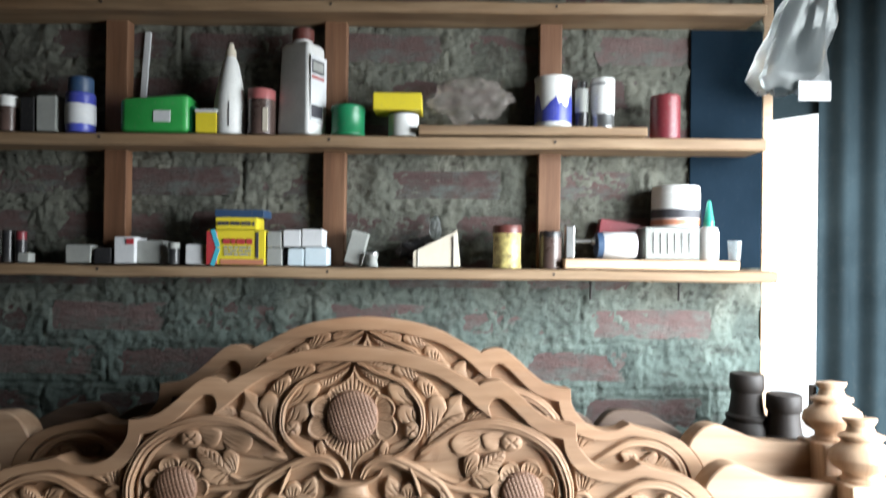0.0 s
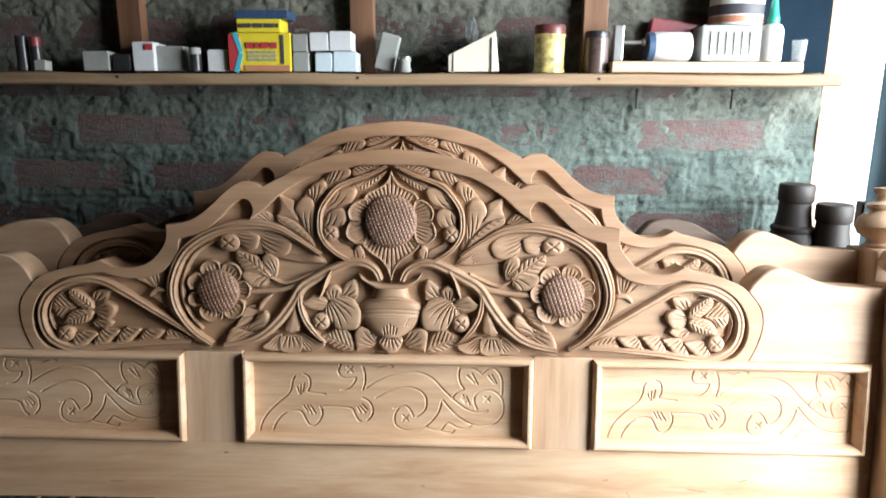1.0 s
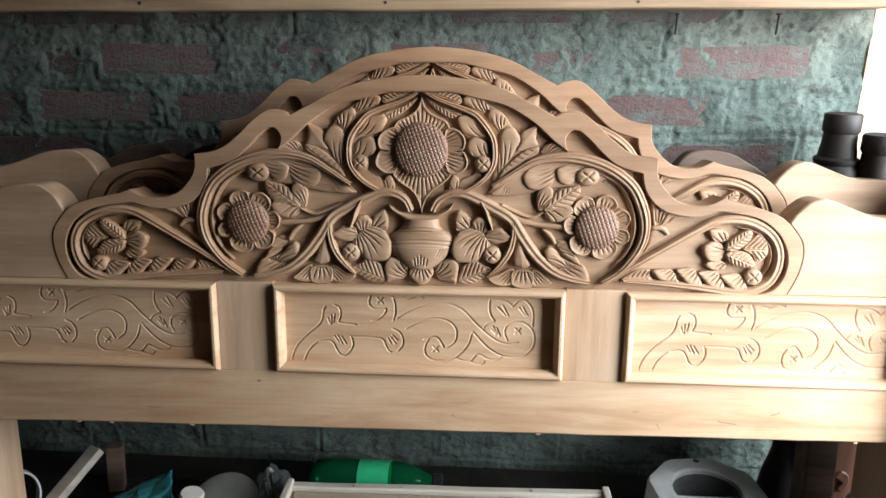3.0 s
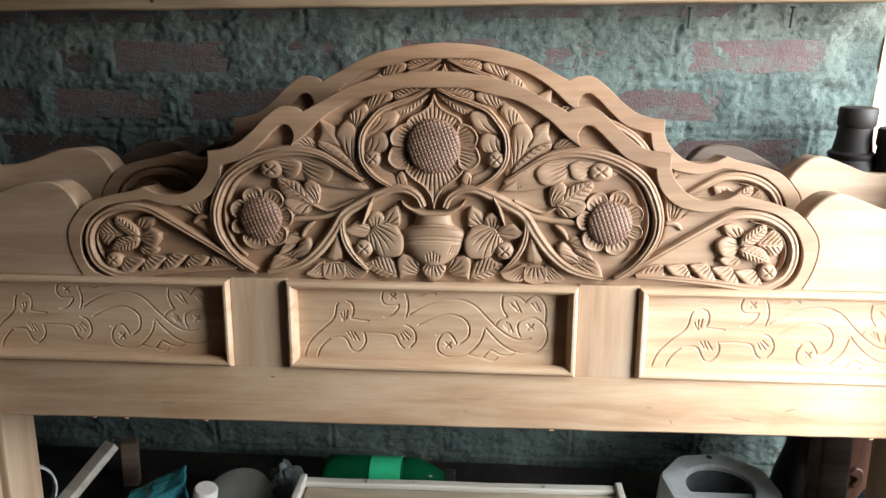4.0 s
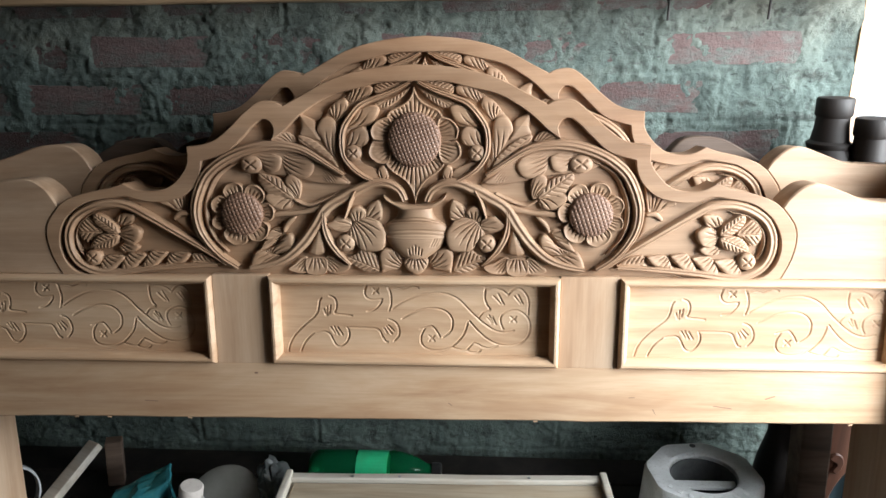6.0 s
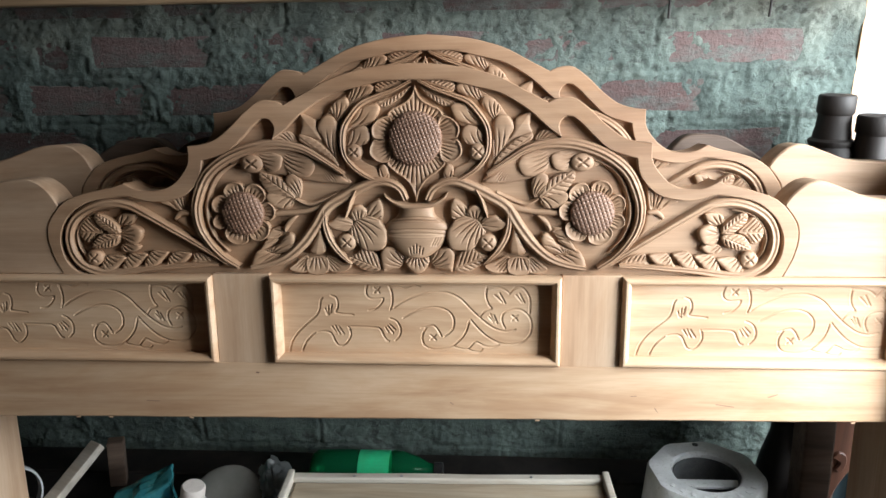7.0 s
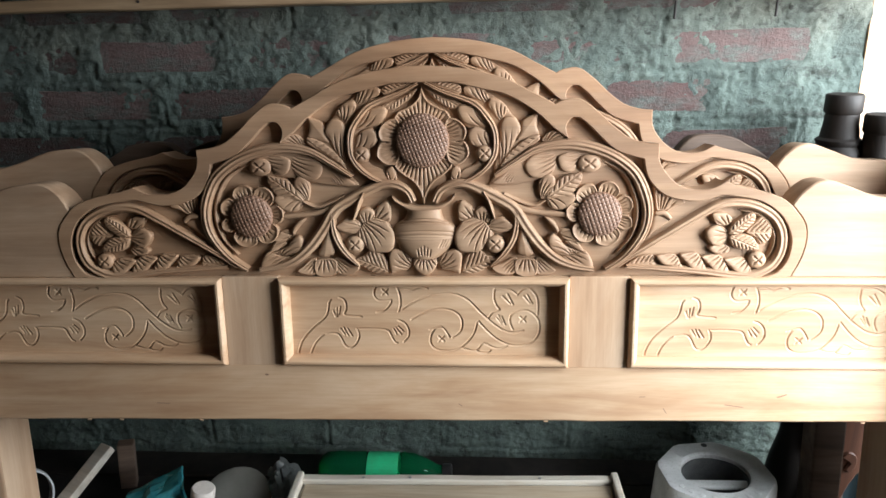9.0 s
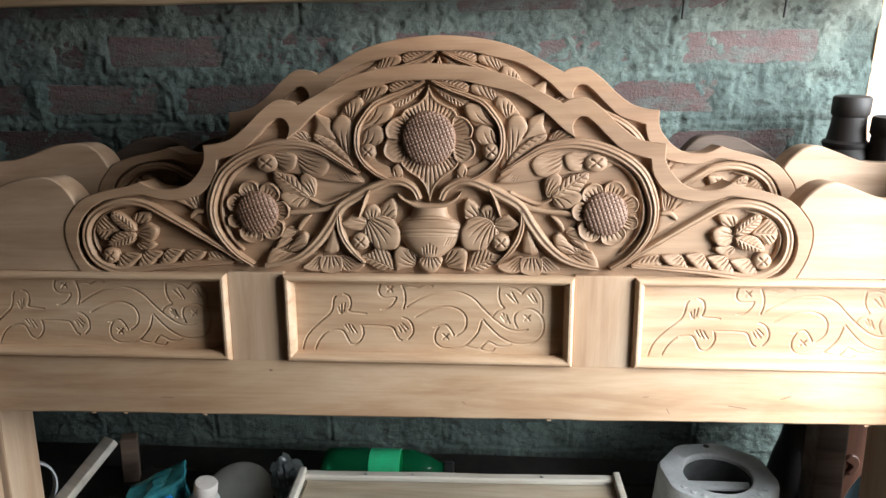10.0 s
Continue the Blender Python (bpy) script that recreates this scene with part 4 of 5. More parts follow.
carton("box", "small yellow and white carton with a green side", 340, 378, MID, 0.036, YELLOW, 0.045, 0.27, 0, 0, "box", WHITE_CARD)
carton("box", "small green carton on the shelf", 330, 341, MID, 0.046, GREEN, 0.04, 0.275)
ob = thing("squeeze_bottle", "white cone-shaped squeeze bottle on the shelf", "bottle", pose(sx(402, 0.295), 0.295, MID))
part("body", lathe([(0.025, 0), (0.0275, 0.003), (0.0275, 0.055), (0.026, 0.066), (0.021, 0.095), (0.014, 0.128), (0.009, 0.140)], 36), WHITE, ob, "", True)
part("nozzle", lathe([(0.0095, 0.140), (0.0095, 0.150), (0.006, 0.156), (0.005, 0.163), (0.003, 0.165)], 24), CREAM, ob, "", True)
part("seam", box_bm(0.006, 0.0068, -0.0285, -0.0265, 0.012, 0.055, 0), INK, ob)
ob = can("jar", "brown jar with a faded red screw lid", 433, 483, MID, 0.062, BROWNJAR, PINKLID, None, "jar", False, 0.018)
part("label", box_bm(0.008, 0.017, -0.0245, -0.0225, 0.004, 0.045, 0.0003, 1), CREAM, ob, "torn paper label")
ob = thing("white_bottle", "tall white plastic bottle with a red-brown cap", "bottle", pose(sx(530, 0.302), 0.302, MID, 0, 0, -28))
bm = box_bm(-0.036, 0.036, -0.028, 0.028, 0, 0.166, 0.009, 4)
for v in bm.verts:
    t = max(0, (v.co.z - 0.140) / 0.026)
    v.co.x *= 1 - 0.32 * t * t
    v.co.y *= 1 - 0.32 * t * t
part("body", bm, WHITE, ob, "", True)
part("neck", lathe([(0.021, 0.163), (0.018, 0.168), (0.017, 0.173)], 28), WHITE, ob, "", True)
part("cap", lathe([(0.0195, 0.171), (0.0195, 0.190), (0.017, 0.193), (0.002, 0.193)], 28), BROWNCAP, ob, "", True)
label = part("label", box_bm(0.0355, 0.0368, -0.022, 0.022, 0.022, 0.140, 0.0004, 1), WHITE_CARD, ob, "printed label with dark patches")
part("print", box_bm(0.0366, 0.0374, -0.020, 0.014, 0.108, 0.132, 0.0003, 1), INK, label)
part("print", box_bm(0.0372, 0.0379, -0.017, 0.011, 0.112, 0.128, 0.0003, 1), GREYCARD, label)
part("print", box_bm(0.0366, 0.0374, -0.020, 0.014, 0.098, 0.104, 0.0003, 1), PINKLID, label)
part("print", box_bm(0.0366, 0.0374, -0.020, 0.010, 0.030, 0.052, 0.0003, 1), INK, label)
can("paint_tin", "small green paint tin with a paler stripe", 580, 643, MID, 0.050, GREEN, GREEN, None, "tin", True, 0.004)
can("tub", "white round tub under a yellow box", 682, 738, MID, 0.040, WHITE, BLACK, 0.299, "tub", False, 0.003)
carton("box", "flat bright yellow carton lying on a tub", 655, 742, MID + 0.0432, 0.030, YELLOW, 0.06, 0.268)
ob = tagged(part("loose_plank", rough_board(sx(735), sx(1143, 0.258), 0.258, 0.338, MID + 0.001, MID + 0.017, 0, 0.001, 20, 5), SHELFWOOD), "loose sawn plank lying on the middle shelf", "plank")
UPON = MID + 0.0185
ob = thing("paint_tin", "white and blue paint tin with drips down its side", "tin", pose(sx(974, 0.30), 0.30, UPON))
part("body", lathe([(0.032, 0), (0.034, 0.002), (0.034, 0.006), (0.0325, 0.008), (0.0325, 0.084), (0.034, 0.086), (0.034, 0.090), (0.030, 0.091), (0.029, 0.087), (0.002, 0.087)], 40), WHITE, ob, "", True)
rnd = random.Random(4)
edge = [0.034 + 0.016 * rnd.random() + 0.012 * math.sin(i * 0.9) for i in range(40)]
verts = [(0.0333 * math.cos(2 * math.pi * i / 40), 0.0333 * math.sin(2 * math.pi * i / 40), z) for i in range(40) for z in (0.009, edge[i])]
part_faces = [(2 * i, 2 * ((i + 1) % 40), 2 * ((i + 1) % 40) + 1, 2 * i + 1) for i in range(40)]
mesh_object("paint_coat", verts, part_faces, BLUE, ob, "blue coat with a ragged edge")
ob = thing("bottle", "slim dark bottle between two tins", "bottle", pose(sx(1025, 0.302), 0.302, UPON))
part("body", lathe([(0.0105, 0), (0.0115, 0.002), (0.0115, 0.062), (0.009, 0.070), (0.007, 0.074)], 24), BLACK, ob, "", True)
part("label", lathe([(0.0116, 0.03), (0.012, 0.0305), (0.012, 0.072), (0.0116, 0.0725)], 24), GREYCARD, ob, "", True)
part("cap", lathe([(0.009, 0.074), (0.009, 0.086), (0.002, 0.087)], 20), BLACK, ob, "", True)
can("spray_can", "pale can with a shiny steel foot", 1039, 1084, UPON, 0.082, STEEL, WHITE, 0.300, "can", True, 0.008, (0.026, 0.080, WHITE))
can("canister", "dull maroon cylindrical tin on the shelf", 1146, 1199, MID, 0.074, MAROON, MAROON, None, "tin", False, 0.004)
ob = tagged(part("stick", box_bm(-0.006, 0.006, -0.003, 0.003, 0.0, 0.20, 0.002), WHITE_CARD, None, "", False, pose(sx(243, 0.335), 0.335, MID + 0.001, -4, 2, 0)), "thin white-painted stick leaning on the wall", "stick")


def crumpled(name, label, category, mat, cx, cy, cz, rx, ry, rz, seed, power=0.32):
    """A crushed film bag: a folded, creased skin."""
    bm = bmesh.new()
    bmesh.ops.create_icosphere(bm, subdivisions=4, radius=1.0)
    for v in bm.verts:
        d = v.co.normalized()
        k = 1 + power * noise.noise(d * 2.3 + Vector((seed, 0, 0))) + 0.22 * (abs(noise.noise(d * 5.5 + Vector((0, seed, 0)))) - 0.3) + 0.10 * noise.noise(d * 13)
        v.co = Vector((d.x * rx, d.y * ry, max(-0.96, d.z) * rz)) * k
    low = min(v.co.z for v in bm.verts)
    for v in bm.verts:
        v.co.z -= low
    ob = thing(name, label, category, pose(cx, cy, cz))
    part("film", bm, mat, ob, "", True)
    return ob


SCRAP.node_tree.nodes["Principled BSDF"].inputs["Alpha"].default_value = 0.38
SCRAP.node_tree.nodes["Principled BSDF"].inputs["Roughness"].default_value = 0.22
crumpled("plastic_bag", "crumpled clear plastic bag of odds and ends", "plastic bag", SCRAP, sx(826, 0.30), 0.30, UPON, 0.066, 0.032, 0.040, 3, 0.35)

# lower shelf
can("bottle", "small black bottle with a pale stripe", 2, 22, LOW, 0.052, BLACK, BLACK, None, "bottle", False, 0.004)
can("bottle", "small black bottle with a dark red cap", 26, 44, LOW, 0.040, BLACK, MAROON, None, "bottle", False, 0.014)
carton("small_box", "tiny pale carton at the shelf edge", 28, 48, LOW, 0.016, GREYCARD, 0.02, 0.265)
carton("small_box", "grey dusty card box on the low shelf", 113, 158, LOW, 0.031, GREYCARD)
carton("small_box", "dark grey card box on the low shelf", 164, 194, LOW, 0.026, BLACK)
ob = carton("small_box", "white card box with a red corner mark", 199, 236, LOW, 0.046, WHITE_CARD)
part("print", box_bm(0.004, 0.017, -0.0018, -0.0006, 0.034, 0.044, 0.0003, 1), RED, ob)
carton("small_box", "grey card box beside a white one", 238, 286, LOW, 0.040, GREYCARD, 0.05, 0.282)
can("small_bottle", "small black bottle with a grey stopper", 296, 316, LOW, 0.028, BLACK, GREYCARD, None, "bottle", False, 0.010)
carton("small_box", "small white card box on the low shelf", 326, 359, LOW, 0.034, WHITE_CARD)
ob = carton("printed_box", "yellow carton with a red end and cyan flash", 364, 467, LOW, 0.060, YELLOW, 0.055, 0.266)
w = (sx(467) - sx(364)) / 2
part("red_end", box_bm(-w - 0.0006, -w + 0.018, -0.0016, 0.0, 0.001, 0.059, 0.0003, 1), RED, ob)
for k in range(2):
    part("flash", box_bm(-0.004, 0.004, -0.0024, -0.0012, 0.0, 0.032, 0.0003, 1), CYAN, ob, "", False, pose(-w + 0.020, 0, 0.029 + 0.002 * k, 0, -18 if k else 198, 0))
part("base_band", box_bm(-w + 0.024, w - 0.002, -0.0016, 0.0, 0.001, 0.010, 0.0003, 1), ORANGE, ob)
part("edge_band", box_bm(w - 0.016, w - 0.011, -0.0016, 0.0, 0.012, 0.058, 0.0003, 1), INK, ob)
bars(ob, -w + 0.026, w - 0.022, -0.0018, 0.034, 0.050, RED, 1)
bars(ob, -w + 0.028, w - 0.024, -0.0018, 0.016, 0.034, GREYCARD, 3)
ob = carton("printed_box", "yellow carton with a navy lid stacked on another", 378, 452, LOW + 0.0618, 0.021, YELLOW, 0.05, 0.270, 0, 0, "box")
part("lid", box_bm(-0.0375, 0.049, -0.001, 0.052, 0.0215, 0.035, 0.0015), NAVY, ob, "navy blue lid")
bars(ob, -0.033, 0.033, -0.0014, 0.006, 0.017, INK, 1)
for a, b, z, mat, tall in ((470, 497, 0, GREYCARD, 0.030), (470, 496, 0.0315, GREYCARD, 0.027), (507, 536, 0, PALEBLUE, 0.029), (537, 577, 0, PALEBLUE, 0.031), (499, 530, 0.033, WHITE_CARD, 0.028), (531, 569, 0.033, WHITE_CARD, 0.030)):
    tagged(carton("small_box", "small pale card box in a stacked block", a, b, LOW + z, tall, mat, 0.045, 0.268), group="stacked small boxes")
carton("small_box", "grey block of card leaning on its corner", 606, 636, LOW + 0.004, 0.058, GREYCARD, 0.03, 0.285, 14)
can("small_tin", "small grey tin with a dull lid", 646, 668, LOW, 0.022, GREYCARD, STEEL, None, "tin", True, 0.003)
ob = carton("card_box", "torn cream card box with a slanting open top", 729, 814, LOW + 0.0005, 0.046, CREAM, 0.03, 0.268, 0, 0, "box", None, False)
for v in ob.children[0].data.vertices:
    v.co.z *= 1.0 + 0.42 * v.co.x / 0.042
    v.co.x -= 0.10 * v.co.z * (v.co.x > 0)
part("crease", box_bm(-0.034, -0.0325, -0.0022, -0.0006, 0.001, 0.029, 0.0003, 1), GREYCARD, ob)
part("crease", box_bm(0.027, 0.029, -0.0022, -0.0006, 0.001, 0.054, 0.0003, 1), INK, ob)
crumpled("plastic_bag", "dark crumpled plastic bag with a clear end", "plastic bag", BLACK, sx(745, 0.312), 0.312, LOW, 0.042, 0.025, 0.026, 8)
crumpled("plastic_film", "twist of clear plastic film on the shelf", "plastic film", BAG, sx(768, 0.318), 0.318, LOW + 0.046, 0.010, 0.008, 0.022, 5)
can("worn_tin", "worn yellow tin with a dark red lid", 869, 922, LOW, 0.062, YELLOWTIN, BROWNCAP, None, "tin", True, 0.014)
can("jar", "dark glass jar standing against the upright", 952, 992, LOW, 0.056, BROWNJAR, BLACK, None, "jar", False, 0.010)
tagged(part("loose_plank", rough_board(sx(995), sx(1309, 0.254), 0.254, 0.340, LOW + 0.001, LOW + 0.0175, 0, 0.001, 20, 9), RAW_PALE), "pale planed plank lying on the low shelf", "plank")
ON = LOW + 0.019
ob = thing("clamp", "small grey metal clamp on the plank", "clamp", pose(sx(1006, 0.285), 0.285, ON))
part("jaw", box_bm(-0.008, 0.008, -0.008, 0.008, 0, 0.056, 0.002), STEEL, ob)
part("screw", lathe([(0.003, 0), (0.003, 0.03), (0.006, 0.031), (0.006, 0.036)], 16), STEEL, ob, "", True, pose(0.009, 0, 0.03, 0, 90, 0))
ob = thing("roll", "white paper roll with a navy end lying down", "roll", pose(sx(1052, 0.292), 0.292, ON + 0.0235, 0, 90, 0))
part("paper", lathe([(0.0225, 0.010), (0.0235, 0.012), (0.0235, 0.068), (0.022, 0.070), (0.009, 0.070), (0.008, 0.066)], 36), WHITE_CARD, ob, "", True)
part("end", lathe([(0.021, 0.0), (0.023, 0.001), (0.023, 0.012), (0.021, 0.012)], 36), NAVY, ob, "", True)
carton("maroon_box", "maroon card box leaning behind the paper roll", 1052, 1142, ON + 0.009, 0.056, MAROON, 0.022, 0.318, 9)
ob = carton("ribbed_box", "grey ribbed plastic case on the plank", 1141, 1236, ON, 0.056, GREYCARD, 0.06, 0.268, 0, 0, "case", None, False)
for k in range(6):
    part("rib", box_bm(-0.034 + k * 0.0125, -0.028 + k * 0.0125, -0.002, 0.0, 0.010, 0.046, 0.001, 1), WHITE_CARD, ob)
ob = can("tub", "white lidded tub with a dark printed band", 1150, 1236, ON + 0.0565, 0.062, WHITE, WHITE, 0.305, "tub", False, 0.012, (0.016, 0.032, INK))
part("band", lathe([(0.0424, 0.004), (0.0432, 0.0043), (0.0432, 0.0137), (0.0424, 0.014)], 36), ORANGE, ob, "", True)
ob = thing("glue_bottle", "white glue bottle with a green cone nozzle", "bottle", pose(sx(1252, 0.277), 0.277, ON))
part("body", lathe([(0.016, 0), (0.0175, 0.003), (0.0175, 0.048), (0.014, 0.056), (0.009, 0.058)], 28), WHITE, ob, "", True)
part("nozzle", lathe([(0.0095, 0.058), (0.0095, 0.068), (0.0085, 0.070), (0.0035, 0.100), (0.002, 0.104)], 24), TEAL, ob, "", True)
ob = thing("drinking_glass", "small dusty drinking glass at the shelf end", "glass", pose(sx(1298, 0.285), 0.285, ON))
part("glass", lathe([(0.009, 0), (0.010, 0.001), (0.012, 0.034), (0.011, 0.034), (0.009, 0.003), (0.002, 0.003)], 24), GLASS, ob, "", True)

for x in (0.403, 0.566):
    tagged(part("nail", lathe([(0.0022, 0), (0.0022, 0.030), (0.005, 0.031), (0.005, 0.033), (0.001, 0.034)], 10), DARKWOOD, None, "", True, pose(x, WALL_Y - 0.014, 1.232, 4, 0, 0)), "rusty nail standing in the wall under the shelf", "nail")
# hanging bag and the dark sheet at the end of the shelves
NAVY_SHEET = mottled("dark_navy_sheet", (0.003, 0.010, 0.018), (0.007, 0.016, 0.027), 8, 0.9, 0.0, 0.2, 0.02)
NAVY_SHEET.node_tree.nodes["Principled BSDF"].inputs["Specular IOR Level"].default_value = 0.08
# thin sheet added to turn this stretch of the wall dark navy
tagged(part("tin_sheet", box_bm(0.585, WALL_X - 0.004, WALL_Y - 0.012, WALL_Y - 0.008, LOW + 0.004, TOP - 0.022, 0.001, 1), NAVY_SHEET), "thin dark navy sheet over the end of the brick wall", "tin sheet")
ob = thing("hanging_bag", "clear plastic bag hanging from the end of the top shelf", "plastic bag", pose(0.745, 0.29, 1.60))
rows, cols = 26, 30


def film(u, v):
    a = 2 * math.pi * v
    r = 0.014 + 0.054 * (1 - u) ** 0.75 * min(1, 0.55 + 6 * u)
    k = 1 + 0.22 * math.sin(a * 5 + 3 * u) * (0.4 + u) + 0.25 * noise.noise(Vector((math.cos(a) * 2, math.sin(a) * 2, u * 5)))
    return 0.07 * u - 0.012 + r * k * math.cos(a), 0.5 * r * k * math.sin(a), 0.01 + 0.26 * u + 0.02 * noise.noise(Vector((a, u * 3, 1)))


verts = [film(i / rows, j / cols) for i in range(rows + 1) for j in range(cols)]
mesh_object("film", verts, [(i * cols + j, i * cols + (j + 1) % cols, (i + 1) * cols + (j + 1) % cols, (i + 1) * cols + j) for i in range(rows) for j in range(cols)], BAG, ob, "", True)
part("tie", lathe([(0.014, 0.268), (0.016, 0.272), (0.016, 0.278), (0.013, 0.282)], 16), WHITE_CARD, ob, "", True, pose(0.058, 0, 0))
part("paper", box_bm(-0.002, 0.055, -0.03, -0.028, -0.012, 0.022, 0.0005, 1), WHITE_CARD, ob, "folded white paper at its bottom")

# corrugated tin beyond the opening
ob = thing("tin_wall", "dark blue-grey corrugated tin sheeting beside the gap", "tin sheet", pose(0.895, 0.47, 0.0, 0, 0, -4))
n = 160
verts, faces = [], []
for i in range(n + 1):
    x = 0.40 * i / n
    dy = 0.008 * math.sin(2 * math.pi * x / 0.066)
    for z in (0.02, 2.05):
        verts += [(x, dy, z), (x, dy + 0.0015, z)]
for i in range(n):
    a, b = 4 * i, 4 * i + 4
    faces += [(a, b, b + 2, a + 2), (a + 1, a + 3, b + 3, b + 1), (a, a + 1, b + 1, b), (a + 2, b + 2, b + 3, a + 3)]
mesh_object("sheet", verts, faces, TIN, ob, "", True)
for z in (0.25, 1.0, 1.85):
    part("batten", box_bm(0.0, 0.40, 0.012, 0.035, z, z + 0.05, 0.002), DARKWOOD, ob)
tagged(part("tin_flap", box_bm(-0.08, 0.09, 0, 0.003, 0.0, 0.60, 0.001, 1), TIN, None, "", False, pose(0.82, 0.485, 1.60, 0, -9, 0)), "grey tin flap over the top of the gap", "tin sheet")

SKYGLOW = material("bright_hazy_daylight", (0.9, 0.95, 1.0), 1.0)
SKYGLOW.node_tree.nodes["Principled BSDF"].inputs["Emission Color"].default_value = (0.93, 0.98, 1.0, 1)
SKYGLOW.node_tree.nodes["Principled BSDF"].inputs["Emission Strength"].default_value = 1.5
structure(part("backdrop", box_bm(0.2, 5.5, 3.2, 3.25, -0.11, 3.2, 0), SKYGLOW), "hazy overexposed daylight seen through the gap", "backdrop")

# ---- the brick wall's face ----
COURSE, FIRST = 0.0845, 1.106
nx, nz = 460, 420
verts, faces = [], []
for i in range(nx + 1):
    for j in range(nz + 1):
        x, z = -0.98 + (WALL_X + 0.98) * i / nx, 0.28 + 1.58 * j / nz
        r = round((z - FIRST) / COURSE)
        dz = abs(z - FIRST - r * COURSE)
        u = (x - 0.261 - (0.118 if r % 2 == 0 else 0.0)) / 0.25
        dx = abs(u - round(u)) * 0.25
        border = max(0.0, (dz - 0.020) / 0.022, (dx - 0.085) / 0.040)
        d = 0.0050 * noise.noise(Vector((x * 8, z * 13, 1.0))) + 0.0038 * noise.noise(Vector((x * 26, z * 34, 4.0))) + 0.0030 * noise.noise(Vector((x * 75, z * 95, 7.0))) + 0.0022 * noise.noise(Vector((x * 150, z * 170, 9.0)))
        d += 0.0065 * min(1.0, border) - 0.0035
        split = noise.noise(Vector((x * 3.1, z * 3.3, 31.0))) + (0.35 if z < 0.72 else 0.0)
        bed = abs(dz - 0.0415 + 0.004 * noise.noise(Vector((x * 14, r, 2.0))))
        head = abs(dx - 0.1235 + 0.004 * noise.noise(Vector((z * 20, r, 3.0))))
        if split > 0.12:
            d -= 0.0055 * max(0.0, 1 - bed / 0.0045) + 0.0045 * max(0.0, 1 - head / 0.004)
        crack = abs(noise.noise(Vector((x * 5, z * 4, 20.0))))
        d -= 0.005 * max(0.0, 1 - crack / 0.010) * (dz > 0.028)
        verts.append((x, WALL_Y - 0.0045 - d, z))
for i in range(nx):
    for j in range(nz):
        a = i * (nz + 1) + j
        faces.append((a, a + 1, a + nz + 2, a + nz + 1))
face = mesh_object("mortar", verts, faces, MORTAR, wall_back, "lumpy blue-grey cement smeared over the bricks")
face.data.polygons.foreach_set("use_smooth", [True] * len(faces))
kinds = []
for k in range(6):
    bm = box_bm(-0.112, 0.112, -0.010, 0.03, -0.026, 0.026, 0)
    bmesh.ops.subdivide_edges(bm, edges=bm.edges[:], cuts=2, use_grid_fill=True)
    for v in bm.verts:
        v.co += 0.0035 * noise.noise_vector(v.co * 24 + Vector((k * 7.0, 0, 0)))
        v.co.x *= 0.94 if abs(v.co.z) > 0.022 else 1
    me = bpy.data.meshes.new("brick")
    bmesh.ops.recalc_face_normals(bm, faces=bm.faces)
    bm.to_mesh(me)
    bm.free()
    me.materials.append(BRICK)
    kinds.append(me)
rnd = random.Random(12)
for r in range(-4, 11):
    z = FIRST + r * COURSE
    for c in range(-6, 4):
        x = 0.136 + 0.125 + 0.25 * c + (0.118 if r % 2 == 0 else 0.0) + rnd.uniform(-0.012, 0.012)
        if x + 0.12 > WALL_X or x < -0.98:
            continue
        ob = new("brick", kinds[rnd.randrange(6)])
        ob.parent = wall_back
        ob.matrix_basis = pose(x, WALL_Y + 0.0062 + rnd.uniform(-0.0020, 0.0035), z + rnd.uniform(-0.003, 0.003), 0, rnd.uniform(-0.8, 0.8), rnd.uniform(-0.5, 0.5))


# ---- under the headboards ----
BENCH = 0.38
# bench coloured near-black so its planks pass for the shaded gap behind the box
ob = thing("low_bench", "low wooden bench coloured near-black for the shaded gap at the wall", "bench")
for k in range(4):
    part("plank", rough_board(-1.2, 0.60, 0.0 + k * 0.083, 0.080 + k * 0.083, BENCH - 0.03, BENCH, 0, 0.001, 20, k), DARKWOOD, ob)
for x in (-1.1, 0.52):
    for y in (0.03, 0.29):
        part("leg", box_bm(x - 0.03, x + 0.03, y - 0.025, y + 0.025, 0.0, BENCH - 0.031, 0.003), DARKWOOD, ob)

BOXWOOD = wood("scratched_tan_board", (0.26, 0.21, 0.15), (0.42, 0.35, 0.26), (0.52, 0.45, 0.35), "x", 0.7, 1.2)
ob = thing("wooden_box", "long pale wooden box with a grey dusty rim", "box", pose(0.033, 0.125, BENCH, 0, 0, 1.3))
part("body", box_bm(-0.275, 0.275, -0.16, 0.0, 0.001, 0.092, 0.002), GREYWOOD, ob)
part("lid", rough_board(-0.262, 0.268, -0.155, -0.014, 0.0925, 0.097, 0, 0.0006, 20, 2), BOXWOOD, ob, "pale scratched lid")
part("rim", rough_board(-0.276, 0.280, -0.013, 0.004, 0.0925, 0.104, 0, 0.001, 24, 6), GREYWOOD, ob)
for x in (-0.272, 0.276):
    part("rim_end", box_bm(x - 0.006, x + 0.006, -0.16, 0.005, 0.0925, 0.110, 0.003), GREYWOOD, ob)
rnd = random.Random(3)
for k in (1, 2, 5):
    part("nail", lathe([(0.003, 0), (0.003, 0.0015), (0.001, 0.002)], 8), STEEL, ob, "", False, pose(-0.23 + 0.076 * k + rnd.uniform(-0.01, 0.01), -0.006, 0.1035))

